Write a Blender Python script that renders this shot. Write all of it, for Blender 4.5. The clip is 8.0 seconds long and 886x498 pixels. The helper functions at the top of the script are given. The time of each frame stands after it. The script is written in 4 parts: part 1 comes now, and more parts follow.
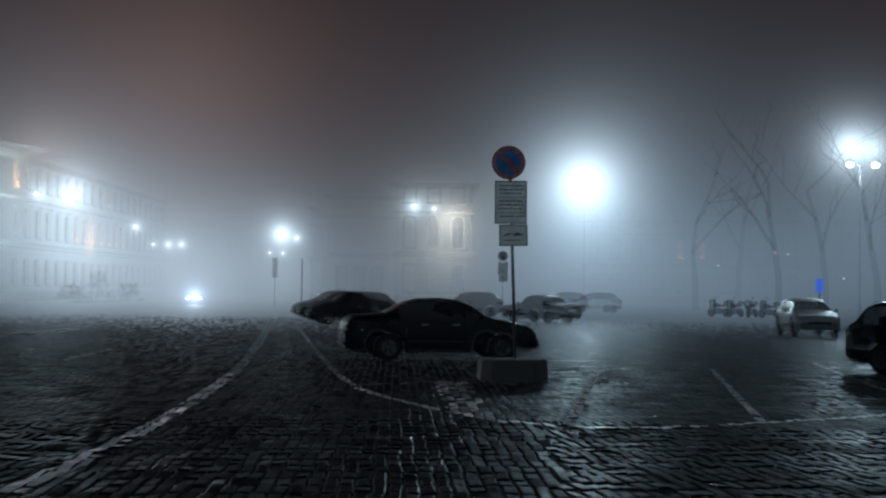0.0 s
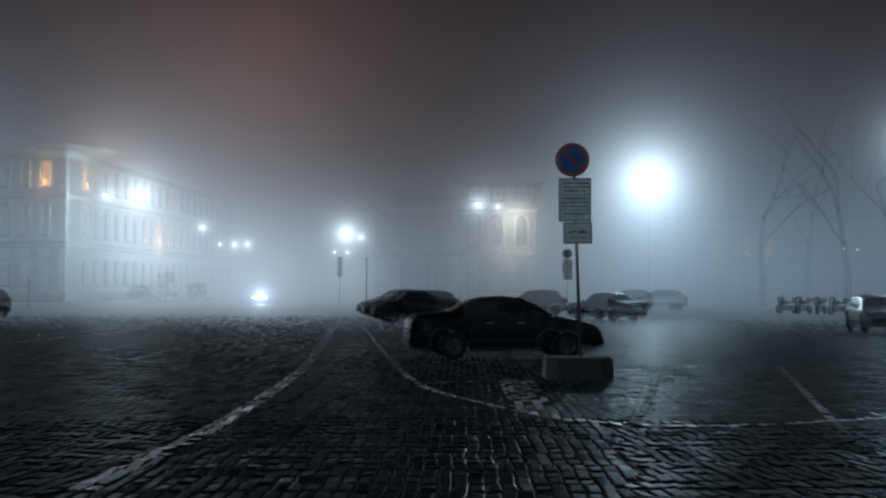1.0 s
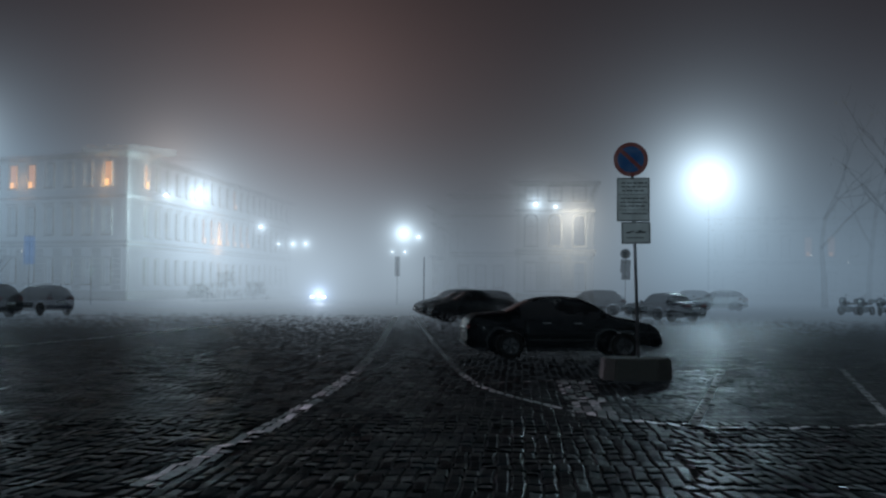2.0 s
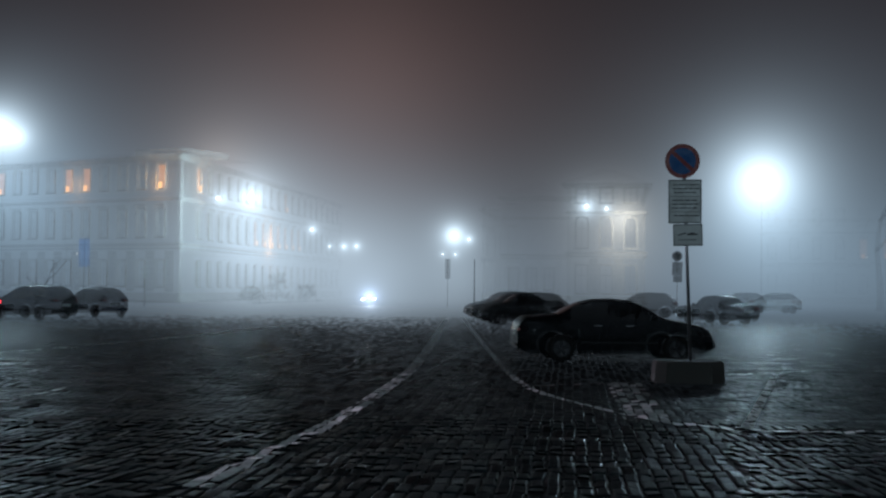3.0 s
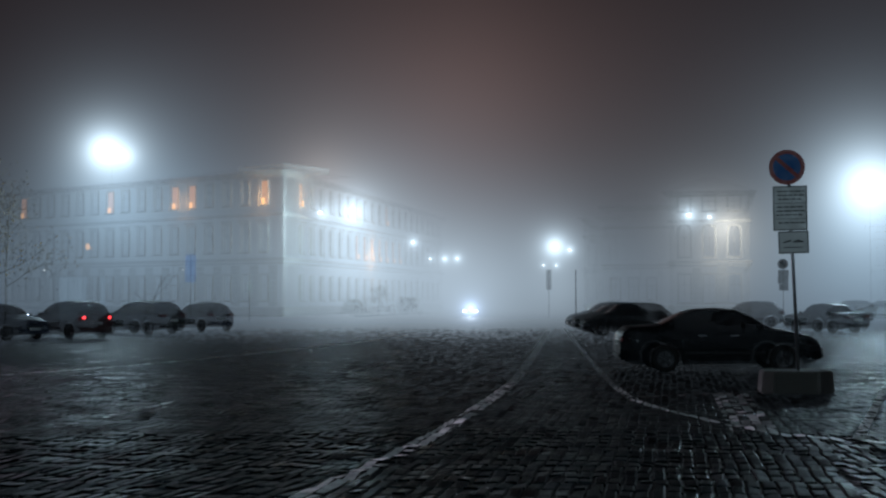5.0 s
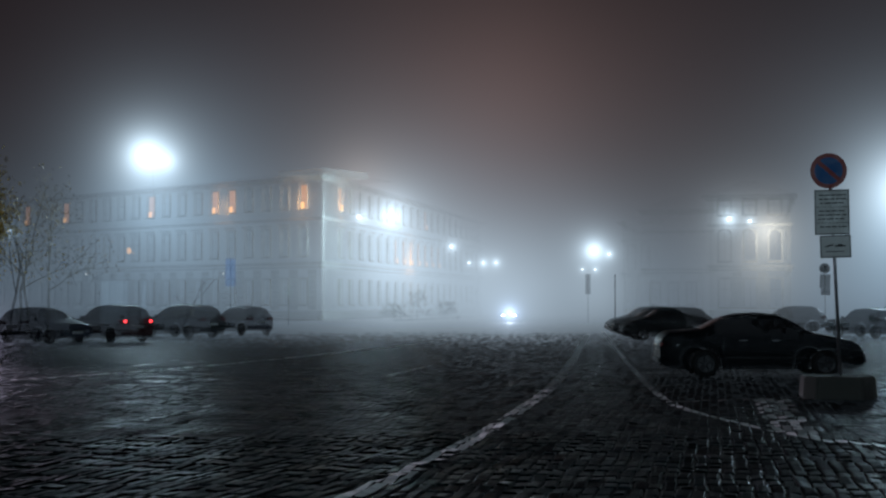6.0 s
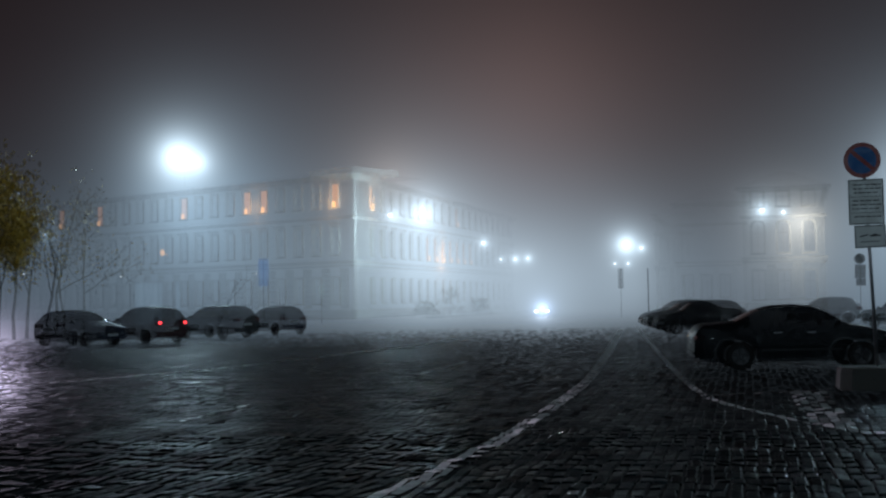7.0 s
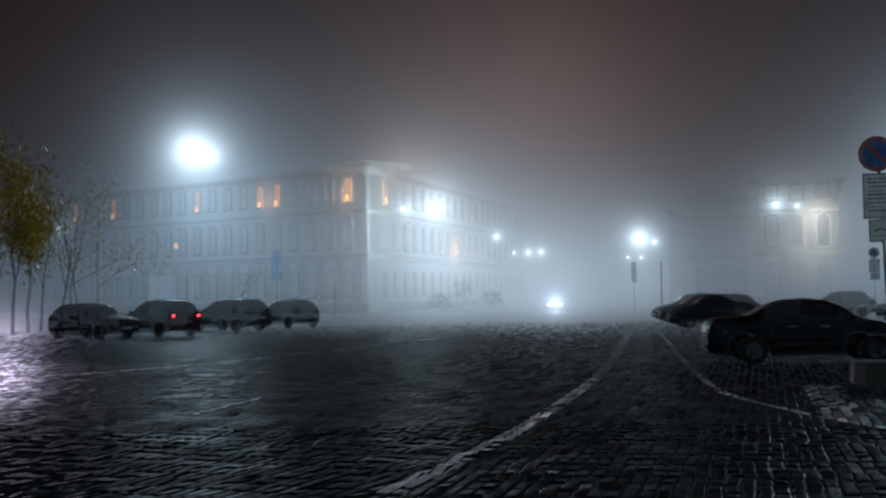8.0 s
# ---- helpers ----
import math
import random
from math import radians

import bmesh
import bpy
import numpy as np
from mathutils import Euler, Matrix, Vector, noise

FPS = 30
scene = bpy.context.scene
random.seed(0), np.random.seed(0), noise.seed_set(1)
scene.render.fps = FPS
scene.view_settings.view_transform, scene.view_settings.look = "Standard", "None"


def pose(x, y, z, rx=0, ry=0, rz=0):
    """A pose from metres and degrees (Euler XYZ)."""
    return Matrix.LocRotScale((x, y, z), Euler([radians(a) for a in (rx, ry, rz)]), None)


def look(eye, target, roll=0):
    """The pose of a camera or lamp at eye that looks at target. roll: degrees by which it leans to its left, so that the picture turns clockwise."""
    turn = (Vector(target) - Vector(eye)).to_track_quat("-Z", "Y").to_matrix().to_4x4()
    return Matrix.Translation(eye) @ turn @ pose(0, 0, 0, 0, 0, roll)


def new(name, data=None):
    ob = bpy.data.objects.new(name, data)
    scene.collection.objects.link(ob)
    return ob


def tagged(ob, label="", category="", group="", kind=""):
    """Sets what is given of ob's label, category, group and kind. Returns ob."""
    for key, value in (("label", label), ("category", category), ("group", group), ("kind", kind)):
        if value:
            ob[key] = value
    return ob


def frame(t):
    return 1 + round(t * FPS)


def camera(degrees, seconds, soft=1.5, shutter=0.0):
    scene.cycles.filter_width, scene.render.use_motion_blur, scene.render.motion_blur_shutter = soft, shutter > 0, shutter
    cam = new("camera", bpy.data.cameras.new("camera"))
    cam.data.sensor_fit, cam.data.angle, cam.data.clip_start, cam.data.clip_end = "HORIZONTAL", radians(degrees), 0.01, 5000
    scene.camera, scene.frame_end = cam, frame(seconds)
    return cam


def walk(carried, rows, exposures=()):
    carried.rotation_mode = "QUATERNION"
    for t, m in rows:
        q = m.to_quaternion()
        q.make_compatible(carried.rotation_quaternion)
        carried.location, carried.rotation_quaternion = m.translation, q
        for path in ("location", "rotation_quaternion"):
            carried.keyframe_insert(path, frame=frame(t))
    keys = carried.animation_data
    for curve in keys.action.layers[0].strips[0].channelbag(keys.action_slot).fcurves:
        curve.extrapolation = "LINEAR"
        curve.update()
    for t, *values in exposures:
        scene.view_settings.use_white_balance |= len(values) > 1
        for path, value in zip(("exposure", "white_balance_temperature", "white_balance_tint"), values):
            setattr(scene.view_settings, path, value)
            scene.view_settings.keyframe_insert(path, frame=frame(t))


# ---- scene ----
# the camera stands in the middle of the square and turns to its left
EYE = (0.0, 0.0, 1.72)
TURNS = (
    (0.0, 0.0, 1.73, 0.71), (0.5, 1.53, 1.69, 0.62), (1.0, 2.85, 1.63, 0.39), (1.5, 4.23, 1.60, 0.43),
    (3.0, 7.65, 1.68, 0.6), (3.5, 9.02, 1.75, 0.34), (4.0, 10.17, 1.79, 0.09), (4.5, 11.26, 1.93, -0.11),
    (5.0, 12.13, 2.18, -0.06), (6.5, 14.63, 2.39, -0.31), (7.0, 15.27, 2.24, -0.9), (7.5, 15.71, 2.08, -1.0),
    (8.0, 15.85, 1.96, -0.82))


def way(az, el):
    """Unit vector; az: degrees to the right of north (+y), el: degrees up."""
    a, e = radians(az), radians(el)
    return Vector((math.sin(a) * math.cos(e), math.cos(a) * math.cos(e), math.sin(e)))


def spot_at(az, dist, z=0.0):
    a = radians(az)
    return Vector((math.sin(a) * dist, math.cos(a) * dist, z))


cam = camera(38.0, 8.0, soft=2.3)
walk(cam, [(t, look(EYE, Vector(EYE) + way(-yaw, pitch), roll)) for t, yaw, pitch, roll in TURNS])

# ---- world: night fog, lamp glow painted into its colour ----
# halos and tints painted into the backdrop: az, el, strength, width (degrees), falloff, colour
COLD, WHITE, WARM, VIOLET = (0.80, 0.95, 1.0), (0.74, 0.93, 1.0), (1.0, 0.72, 0.52), (0.86, 0.76, 1.0)
BLUISH = (0.55, 0.82, 1.0)
GLOWS = (
    (6.26, 4.71, 1.6, 1.42, 1.42, WHITE), (6.42, 2.24, 0.16, 4.481, 1.6, BLUISH),
    (17.52, 6.15, 1.5, 0.753, 1.42, WHITE), (18.48, 6.04, 0.8, 0.67, 1.42, WHITE), (18.67, 3.36, 0.10, 3.735, 1.6, BLUISH),
    (-16.16, 3.83, 1.3, 0.552, 1.27, WHITE), (-17.49, 3.77, 0.7, 0.352, 1.32, WHITE), (-16.06, 1.49, 0.46, 3.137, 1.6, (0.74, 0.92, 1.0)),
    (-26.88, 6.35, 1.7, 0.795, 1.37, WHITE), (-26.03, 6.13, 0.7, 0.502, 1.32, WHITE), (-25.02, 3.36, 0.18, 4.108, 1.7, BLUISH),
    (-7.16, 2.28, 1.5, 0.402, 1.22, WHITE), (-6.49, 2.12, 0.7, 0.184, 1.32, WHITE), (-6.87, 0.37, 0.14, 1.942, 1.6, (0.75, 0.93, 1.0)),
    (-1.29, 3.61, 1.1, 0.335, 1.27, WHITE), (-0.41, 3.51, 0.7, 0.2, 1.32, WHITE), (0.26, 3.13, 0.45, 0.747, 1.4, (1.0, 0.98, 0.85)), (-0.15, 1.79, 0.13, 2.39, 1.7, (1.0, 1.0, 0.92)),
    (-13.45, 2.47, 0.8, 0.184, 1.32, WHITE), (-12.05, 1.74, 0.7, 0.167, 1.32, WHITE), (-11.49, 1.76, 0.7, 0.167, 1.32, WHITE), (-12.68, 1.74, 0.4, 0.134, 1.42, WHITE),
    (-7.66, 1.45, 0.35, 0.125, 1.42, WHITE), (-7.09, 1.44, 0.45, 0.134, 1.42, WHITE),
    (-10.9, -0.5, 1.5, 0.301, 1.32, (0.55, 0.74, 1.0)), (-11.0, 0.3, 0.32, 3.735, 1.5, (0.76, 0.93, 1.0)),
    (-11.0, 8.4, 0.065, 7.2, 1.8, (1.0, 0.54, 0.42)), (-26.6, 4.2, 0.27, 2.4, 1.8, BLUISH), (6.3, 3.6, 0.22, 2.5, 2.0, BLUISH), (-16.6, 2.6, 0.22, 2.2, 1.7, WHITE), (-17.55, 5.23, 0.12, 1.793, 1.5, WARM),
    # violet headlight pool painted below the horizon, seen through the see-through ground
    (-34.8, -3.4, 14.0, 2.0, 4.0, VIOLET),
    # unseen glows added behind the camera for front light; no lamps stand there
    (150.0, 7.0, 0.8, 2.0, 1.4, WHITE), (-140.0, 7.0, 0.8, 2.0, 1.4, WHITE), (100.0, 6.0, 0.8, 2.0, 1.4, WHITE), (-95.0, 6.0, 0.6, 2.0, 1.4, WHITE),
    (-32.46, 2.98, 0.35, 0.25, 1.5, BLUISH), (12.7, 1.12, 0.07, 5.975, 1.6, BLUISH), (23.9, 12.7, 0.05, 2.988, 1.6, (1.0, 0.35, 0.25)),
)
world = bpy.data.worlds.new("night_fog")
scene.world = world
world.use_nodes = True
wt = world.node_tree
wt.nodes.clear()
w_out = wt.nodes.new("ShaderNodeOutputWorld")
w_bg = wt.nodes.new("ShaderNodeBackground")
w_tc = wt.nodes.new("ShaderNodeTexCoord")
w_sep = wt.nodes.new("ShaderNodeSeparateXYZ")
w_ramp = wt.nodes.new("ShaderNodeValToRGB")
w_map = wt.nodes.new("ShaderNodeMapRange")
w_map.inputs["From Min"].default_value, w_map.inputs["From Max"].default_value = -0.3, 0.5
wt.links.new(w_tc.outputs["Generated"], w_sep.inputs[0])
wt.links.new(w_sep.outputs["Z"], w_map.inputs["Value"])
wt.links.new(w_map.outputs[0], w_ramp.inputs["Fac"])
stops = ((-0.224, (0.0008, 0.001, 0.0012)), (-0.09, (0.008, 0.0105, 0.0125)), (-0.037, (0.042, 0.056, 0.068)), (-0.009, (0.066, 0.09, 0.11)),
         (0.022, (0.076, 0.103, 0.124)), (0.067, (0.030, 0.034, 0.039)), (0.12, (0.0165, 0.0101, 0.0101)), (0.194, (0.0125, 0.0051, 0.0048)),
         (0.37, (0.005, 0.0022, 0.0023)))
ramp = w_ramp.color_ramp
ramp.interpolation = "B_SPLINE"
while len(ramp.elements) < len(stops):
    ramp.elements.new(0.5)
for element, (z, c) in zip(ramp.elements, stops):
    element.position, element.color = (z + 0.3) / 0.8, (*c, 1)


def w_math(op, a, b):
    node = wt.nodes.new("ShaderNodeMath")
    node.operation = op
    for k, value in enumerate((a, b)):
        if isinstance(value, (int, float)):
            node.inputs[k].default_value = value
        else:
            wt.links.new(value, node.inputs[k])
    return node.outputs[0]


total = w_ramp.outputs["Color"]
# noise in the painted glow, for thin banks of denser fog
w_noise = wt.nodes.new("ShaderNodeTexNoise")
w_noise.inputs["Scale"].default_value, w_noise.inputs["Detail"].default_value = 3.0, 2.0
wt.links.new(w_tc.outputs["Generated"], w_noise.inputs["Vector"])
bank = w_math("ADD", w_math("MULTIPLY", w_noise.outputs["Fac"], 0.5), 0.75)
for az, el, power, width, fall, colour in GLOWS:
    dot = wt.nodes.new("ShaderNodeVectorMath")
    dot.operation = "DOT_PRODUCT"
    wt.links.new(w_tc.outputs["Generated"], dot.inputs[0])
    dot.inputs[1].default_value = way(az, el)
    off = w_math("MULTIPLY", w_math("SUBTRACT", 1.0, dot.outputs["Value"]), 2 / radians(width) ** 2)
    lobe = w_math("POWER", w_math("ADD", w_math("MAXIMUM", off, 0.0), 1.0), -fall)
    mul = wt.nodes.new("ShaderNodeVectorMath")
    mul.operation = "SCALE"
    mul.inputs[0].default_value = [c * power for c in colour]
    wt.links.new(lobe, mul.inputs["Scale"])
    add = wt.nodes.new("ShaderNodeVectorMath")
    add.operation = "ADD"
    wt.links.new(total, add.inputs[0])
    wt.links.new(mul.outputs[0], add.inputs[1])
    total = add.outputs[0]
w_all = wt.nodes.new("ShaderNodeVectorMath")
w_all.operation = "SCALE"
wt.links.new(total, w_all.inputs[0])
wt.links.new(bank, w_all.inputs["Scale"])
w_tint = wt.nodes.new("ShaderNodeVectorMath")
w_tint.operation = "MULTIPLY"
w_tint.inputs[1].default_value = (0.98, 1.0, 1.085)
wt.links.new(w_all.outputs[0], w_tint.inputs[0])
wt.links.new(w_tint.outputs[0], w_bg.inputs["Color"])
w_bg.inputs["Strength"].default_value = 1.0
wt.links.new(w_bg.outputs[0], w_out.inputs["Surface"])


def lamp_light(name, place, watts, colour=(0.58, 0.84, 1.0), size=0.5):
    data = bpy.data.lights.new(name, "POINT")
    data.energy, data.color, data.shadow_soft_size = watts, colour, size
    ob = new(name, data)
    ob.location = place
    return ob


# rays may cross many surfaces made see-through by the painted haze
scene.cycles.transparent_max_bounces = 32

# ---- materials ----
# painted haze: surfaces turn transparent away from the camera, showing the glowing backdrop
fog = bpy.data.node_groups.new("painted_haze", "ShaderNodeTree")
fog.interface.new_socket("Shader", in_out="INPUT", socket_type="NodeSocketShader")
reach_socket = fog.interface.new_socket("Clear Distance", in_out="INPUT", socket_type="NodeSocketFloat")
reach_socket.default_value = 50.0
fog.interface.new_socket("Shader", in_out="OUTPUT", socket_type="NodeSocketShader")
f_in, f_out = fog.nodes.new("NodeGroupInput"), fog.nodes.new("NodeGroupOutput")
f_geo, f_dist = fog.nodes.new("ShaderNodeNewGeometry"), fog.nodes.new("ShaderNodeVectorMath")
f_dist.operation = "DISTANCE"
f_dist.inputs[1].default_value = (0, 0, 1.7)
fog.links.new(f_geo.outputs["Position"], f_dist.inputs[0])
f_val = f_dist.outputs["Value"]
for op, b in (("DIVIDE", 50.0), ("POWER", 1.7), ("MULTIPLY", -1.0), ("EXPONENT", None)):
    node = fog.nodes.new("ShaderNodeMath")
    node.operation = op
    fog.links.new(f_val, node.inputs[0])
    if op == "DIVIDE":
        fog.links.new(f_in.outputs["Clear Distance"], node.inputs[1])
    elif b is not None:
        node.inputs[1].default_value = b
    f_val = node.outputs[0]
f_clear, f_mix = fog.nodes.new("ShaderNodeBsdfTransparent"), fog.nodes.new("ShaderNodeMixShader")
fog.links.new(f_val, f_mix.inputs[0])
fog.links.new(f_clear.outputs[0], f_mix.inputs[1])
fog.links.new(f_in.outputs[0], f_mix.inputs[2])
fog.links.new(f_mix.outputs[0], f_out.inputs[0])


def blank(name):
    m = bpy.data.materials.new(name)
    m.use_nodes = True
    m.node_tree.nodes.clear()
    return m, m.node_tree


# adds the painted haze; clear is the material's own fade distance
def finish(nt, shader, hazed=True, clear=67.0):
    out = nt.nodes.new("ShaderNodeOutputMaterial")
    if hazed:
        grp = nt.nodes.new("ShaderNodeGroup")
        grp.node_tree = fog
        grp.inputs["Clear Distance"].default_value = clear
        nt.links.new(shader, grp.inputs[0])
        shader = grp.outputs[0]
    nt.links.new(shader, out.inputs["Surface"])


def surface(name, base, rough=0.6, metal=0.0, vary=0.25, scale=6.0, fine=60.0, bump=0.15, per_piece=0.0, island=0.0, coat=0.0, spec=0.5, rough_vary=0.15, ior=1.5, clear=67.0):
    """Principled surface with coarse and fine variation of tone, gloss and relief."""
    m, nt = blank(name)
    n, link = nt.nodes, nt.links
    bsdf = n.new("ShaderNodeBsdfPrincipled")
    geo = n.new("ShaderNodeNewGeometry")
    big, small = n.new("ShaderNodeTexNoise"), n.new("ShaderNodeTexNoise")
    big.inputs["Scale"].default_value, big.inputs["Detail"].default_value = scale, 4
    small.inputs["Scale"].default_value, small.inputs["Detail"].default_value = fine, 3
    for t in (big, small):
        link.new(geo.outputs["Position"], t.inputs["Vector"])
    mix = n.new("ShaderNodeMath")
    mix.operation = "MULTIPLY_ADD"
    link.new(small.outputs["Fac"], mix.inputs[0])
    mix.inputs[1].default_value = 0.5
    half = n.new("ShaderNodeMath")
    half.operation = "MULTIPLY"
    link.new(big.outputs["Fac"], half.inputs[0])
    half.inputs[1].default_value = 0.5
    link.new(half.outputs[0], mix.inputs[2])
    tone = n.new("ShaderNodeMapRange")
    tone.inputs["From Min"].default_value, tone.inputs["From Max"].default_value = 0.3, 0.7
    tone.inputs["To Min"].default_value, tone.inputs["To Max"].default_value = 1 - vary, 1 + vary
    link.new(mix.outputs[0], tone.inputs["Value"])
    value = tone.outputs[0]
    for amount, node_type, socket in ((per_piece, "ShaderNodeObjectInfo", "Random"), (island, "ShaderNodeNewGeometry", "Random Per Island")):
        if amount:
            info = n.new(node_type)
            rng = n.new("ShaderNodeMapRange")
            rng.inputs["To Min"].default_value, rng.inputs["To Max"].default_value = 1 - amount, 1 + amount
            link.new(info.outputs[socket], rng.inputs["Value"])
            times = n.new("ShaderNodeMath")
            times.operation = "MULTIPLY"
            link.new(value, times.inputs[0])
            link.new(rng.outputs[0], times.inputs[1])
            value = times.outputs[0]
    col = n.new("ShaderNodeVectorMath")
    col.operation = "SCALE"
    col.inputs[0].default_value = base
    link.new(value, col.inputs["Scale"])
    link.new(col.outputs[0], bsdf.inputs["Base Color"])
    rr = n.new("ShaderNodeMapRange")
    rr.inputs["From Min"].default_value, rr.inputs["From Max"].default_value = 0.3, 0.7
    rr.inputs["To Min"].default_value, rr.inputs["To Max"].default_value = max(0.03, rough - rough_vary), min(1, rough + rough_vary)
    link.new(big.outputs["Fac"], rr.inputs["Value"])
    link.new(rr.outputs[0], bsdf.inputs["Roughness"])
    bsdf.inputs["Metallic"].default_value = metal
    bsdf.inputs["IOR"].default_value = ior
    bsdf.inputs["Specular IOR Level"].default_value = spec
    bsdf.inputs["Coat Weight"].default_value = coat
    bsdf.inputs["Coat Roughness"].default_value = 0.08
    if bump:
        b = n.new("ShaderNodeBump")
        b.inputs["Strength"].default_value, b.inputs["Distance"].default_value = bump, 0.02
        link.new(mix.outputs[0], b.inputs["Height"])
        link.new(b.outputs[0], bsdf.inputs["Normal"])
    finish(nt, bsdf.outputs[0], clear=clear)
    return m


def glowing(name, colour, strength, hazed=True):
    m, nt = blank(name)
    e = nt.nodes.new("ShaderNodeEmission")
    e.inputs["Color"].default_value, e.inputs["Strength"].default_value = (*colour, 1), strength
    finish(nt, e.outputs[0], hazed)
    return m


def glass_pane(name, tint, gloss, rough=0.03):
    m, nt = blank(name)
    clear, shine, mix = nt.nodes.new("ShaderNodeBsdfTransparent"), nt.nodes.new("ShaderNodeBsdfGlossy"), nt.nodes.new("ShaderNodeMixShader")
    clear.inputs["Color"].default_value = (*tint, 1)
    shine.inputs["Roughness"].default_value = rough
    fres = nt.nodes.new("ShaderNodeFresnel")
    fres.inputs["IOR"].default_value = gloss
    nt.links.new(fres.outputs[0], mix.inputs[0])
    nt.links.new(clear.outputs[0], mix.inputs[1])
    nt.links.new(shine.outputs[0], mix.inputs[2])
    finish(nt, mix.outputs[0], clear=86.0)
    return m


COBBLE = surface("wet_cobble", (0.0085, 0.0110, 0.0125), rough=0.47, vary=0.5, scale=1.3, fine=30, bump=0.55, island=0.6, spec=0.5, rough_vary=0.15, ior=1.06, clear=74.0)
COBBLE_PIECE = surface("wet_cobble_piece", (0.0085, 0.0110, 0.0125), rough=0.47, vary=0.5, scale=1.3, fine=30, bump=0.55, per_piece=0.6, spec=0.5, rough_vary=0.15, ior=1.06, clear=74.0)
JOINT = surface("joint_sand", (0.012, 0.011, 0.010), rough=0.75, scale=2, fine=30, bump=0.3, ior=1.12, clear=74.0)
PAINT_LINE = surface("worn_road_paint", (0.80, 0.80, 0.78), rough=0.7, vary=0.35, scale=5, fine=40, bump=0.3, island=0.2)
# white paint darkened in colour where lamp light made lines too bright
PAINT_DIMMED = surface("dimmed_road_paint", (0.42, 0.42, 0.41), rough=0.65, vary=0.45, scale=5, fine=40, bump=0.3, island=0.3)
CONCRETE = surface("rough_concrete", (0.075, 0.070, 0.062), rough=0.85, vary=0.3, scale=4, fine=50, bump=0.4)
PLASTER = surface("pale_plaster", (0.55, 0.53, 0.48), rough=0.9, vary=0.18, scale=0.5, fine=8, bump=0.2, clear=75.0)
# darker plaster with a shorter painted-haze fade than the pale one
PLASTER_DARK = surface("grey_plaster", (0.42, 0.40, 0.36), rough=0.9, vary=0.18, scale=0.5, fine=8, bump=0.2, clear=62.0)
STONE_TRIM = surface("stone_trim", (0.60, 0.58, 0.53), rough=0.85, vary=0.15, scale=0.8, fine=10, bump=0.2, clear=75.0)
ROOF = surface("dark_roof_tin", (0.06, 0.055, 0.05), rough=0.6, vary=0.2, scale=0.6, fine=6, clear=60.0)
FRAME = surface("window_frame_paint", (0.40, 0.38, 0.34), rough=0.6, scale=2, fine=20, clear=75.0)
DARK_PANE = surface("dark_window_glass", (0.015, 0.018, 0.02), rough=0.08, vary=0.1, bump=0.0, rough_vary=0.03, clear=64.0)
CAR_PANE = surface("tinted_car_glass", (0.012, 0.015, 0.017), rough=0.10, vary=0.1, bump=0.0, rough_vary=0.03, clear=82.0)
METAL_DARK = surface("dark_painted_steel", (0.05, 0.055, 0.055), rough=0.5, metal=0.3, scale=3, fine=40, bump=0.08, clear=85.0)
# short fade makes lamp posts and showcase frames vanish in painted haze
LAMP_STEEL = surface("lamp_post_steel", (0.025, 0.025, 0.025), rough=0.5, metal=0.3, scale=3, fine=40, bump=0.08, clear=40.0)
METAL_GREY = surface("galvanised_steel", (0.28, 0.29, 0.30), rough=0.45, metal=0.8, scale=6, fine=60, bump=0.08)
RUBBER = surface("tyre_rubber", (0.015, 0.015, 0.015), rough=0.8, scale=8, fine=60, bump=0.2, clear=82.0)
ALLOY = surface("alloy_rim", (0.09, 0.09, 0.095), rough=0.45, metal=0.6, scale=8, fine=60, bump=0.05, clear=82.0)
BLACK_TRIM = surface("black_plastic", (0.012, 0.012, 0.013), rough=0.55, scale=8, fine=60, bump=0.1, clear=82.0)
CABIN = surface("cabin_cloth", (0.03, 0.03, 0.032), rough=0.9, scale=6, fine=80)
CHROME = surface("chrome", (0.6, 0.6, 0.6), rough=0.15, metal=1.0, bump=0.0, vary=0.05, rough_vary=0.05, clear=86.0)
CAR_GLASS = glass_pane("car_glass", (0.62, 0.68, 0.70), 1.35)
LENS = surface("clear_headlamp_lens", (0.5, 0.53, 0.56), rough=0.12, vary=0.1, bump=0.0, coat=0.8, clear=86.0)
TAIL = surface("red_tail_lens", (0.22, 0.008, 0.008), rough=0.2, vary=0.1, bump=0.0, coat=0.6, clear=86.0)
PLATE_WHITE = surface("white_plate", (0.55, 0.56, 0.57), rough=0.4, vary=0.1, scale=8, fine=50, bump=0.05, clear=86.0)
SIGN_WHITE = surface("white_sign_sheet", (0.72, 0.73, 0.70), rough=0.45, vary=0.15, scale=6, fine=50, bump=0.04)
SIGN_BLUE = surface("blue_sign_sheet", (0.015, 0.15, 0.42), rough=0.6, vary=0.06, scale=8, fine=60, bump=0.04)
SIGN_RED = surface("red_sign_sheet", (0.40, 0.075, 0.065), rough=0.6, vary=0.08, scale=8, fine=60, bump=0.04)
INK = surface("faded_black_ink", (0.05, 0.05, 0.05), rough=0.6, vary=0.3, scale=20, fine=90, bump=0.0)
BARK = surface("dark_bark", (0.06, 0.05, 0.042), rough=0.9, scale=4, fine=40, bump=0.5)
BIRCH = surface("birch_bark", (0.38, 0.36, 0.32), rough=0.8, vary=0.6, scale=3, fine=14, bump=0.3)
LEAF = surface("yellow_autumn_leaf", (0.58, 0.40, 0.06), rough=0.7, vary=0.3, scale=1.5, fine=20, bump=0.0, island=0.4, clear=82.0)
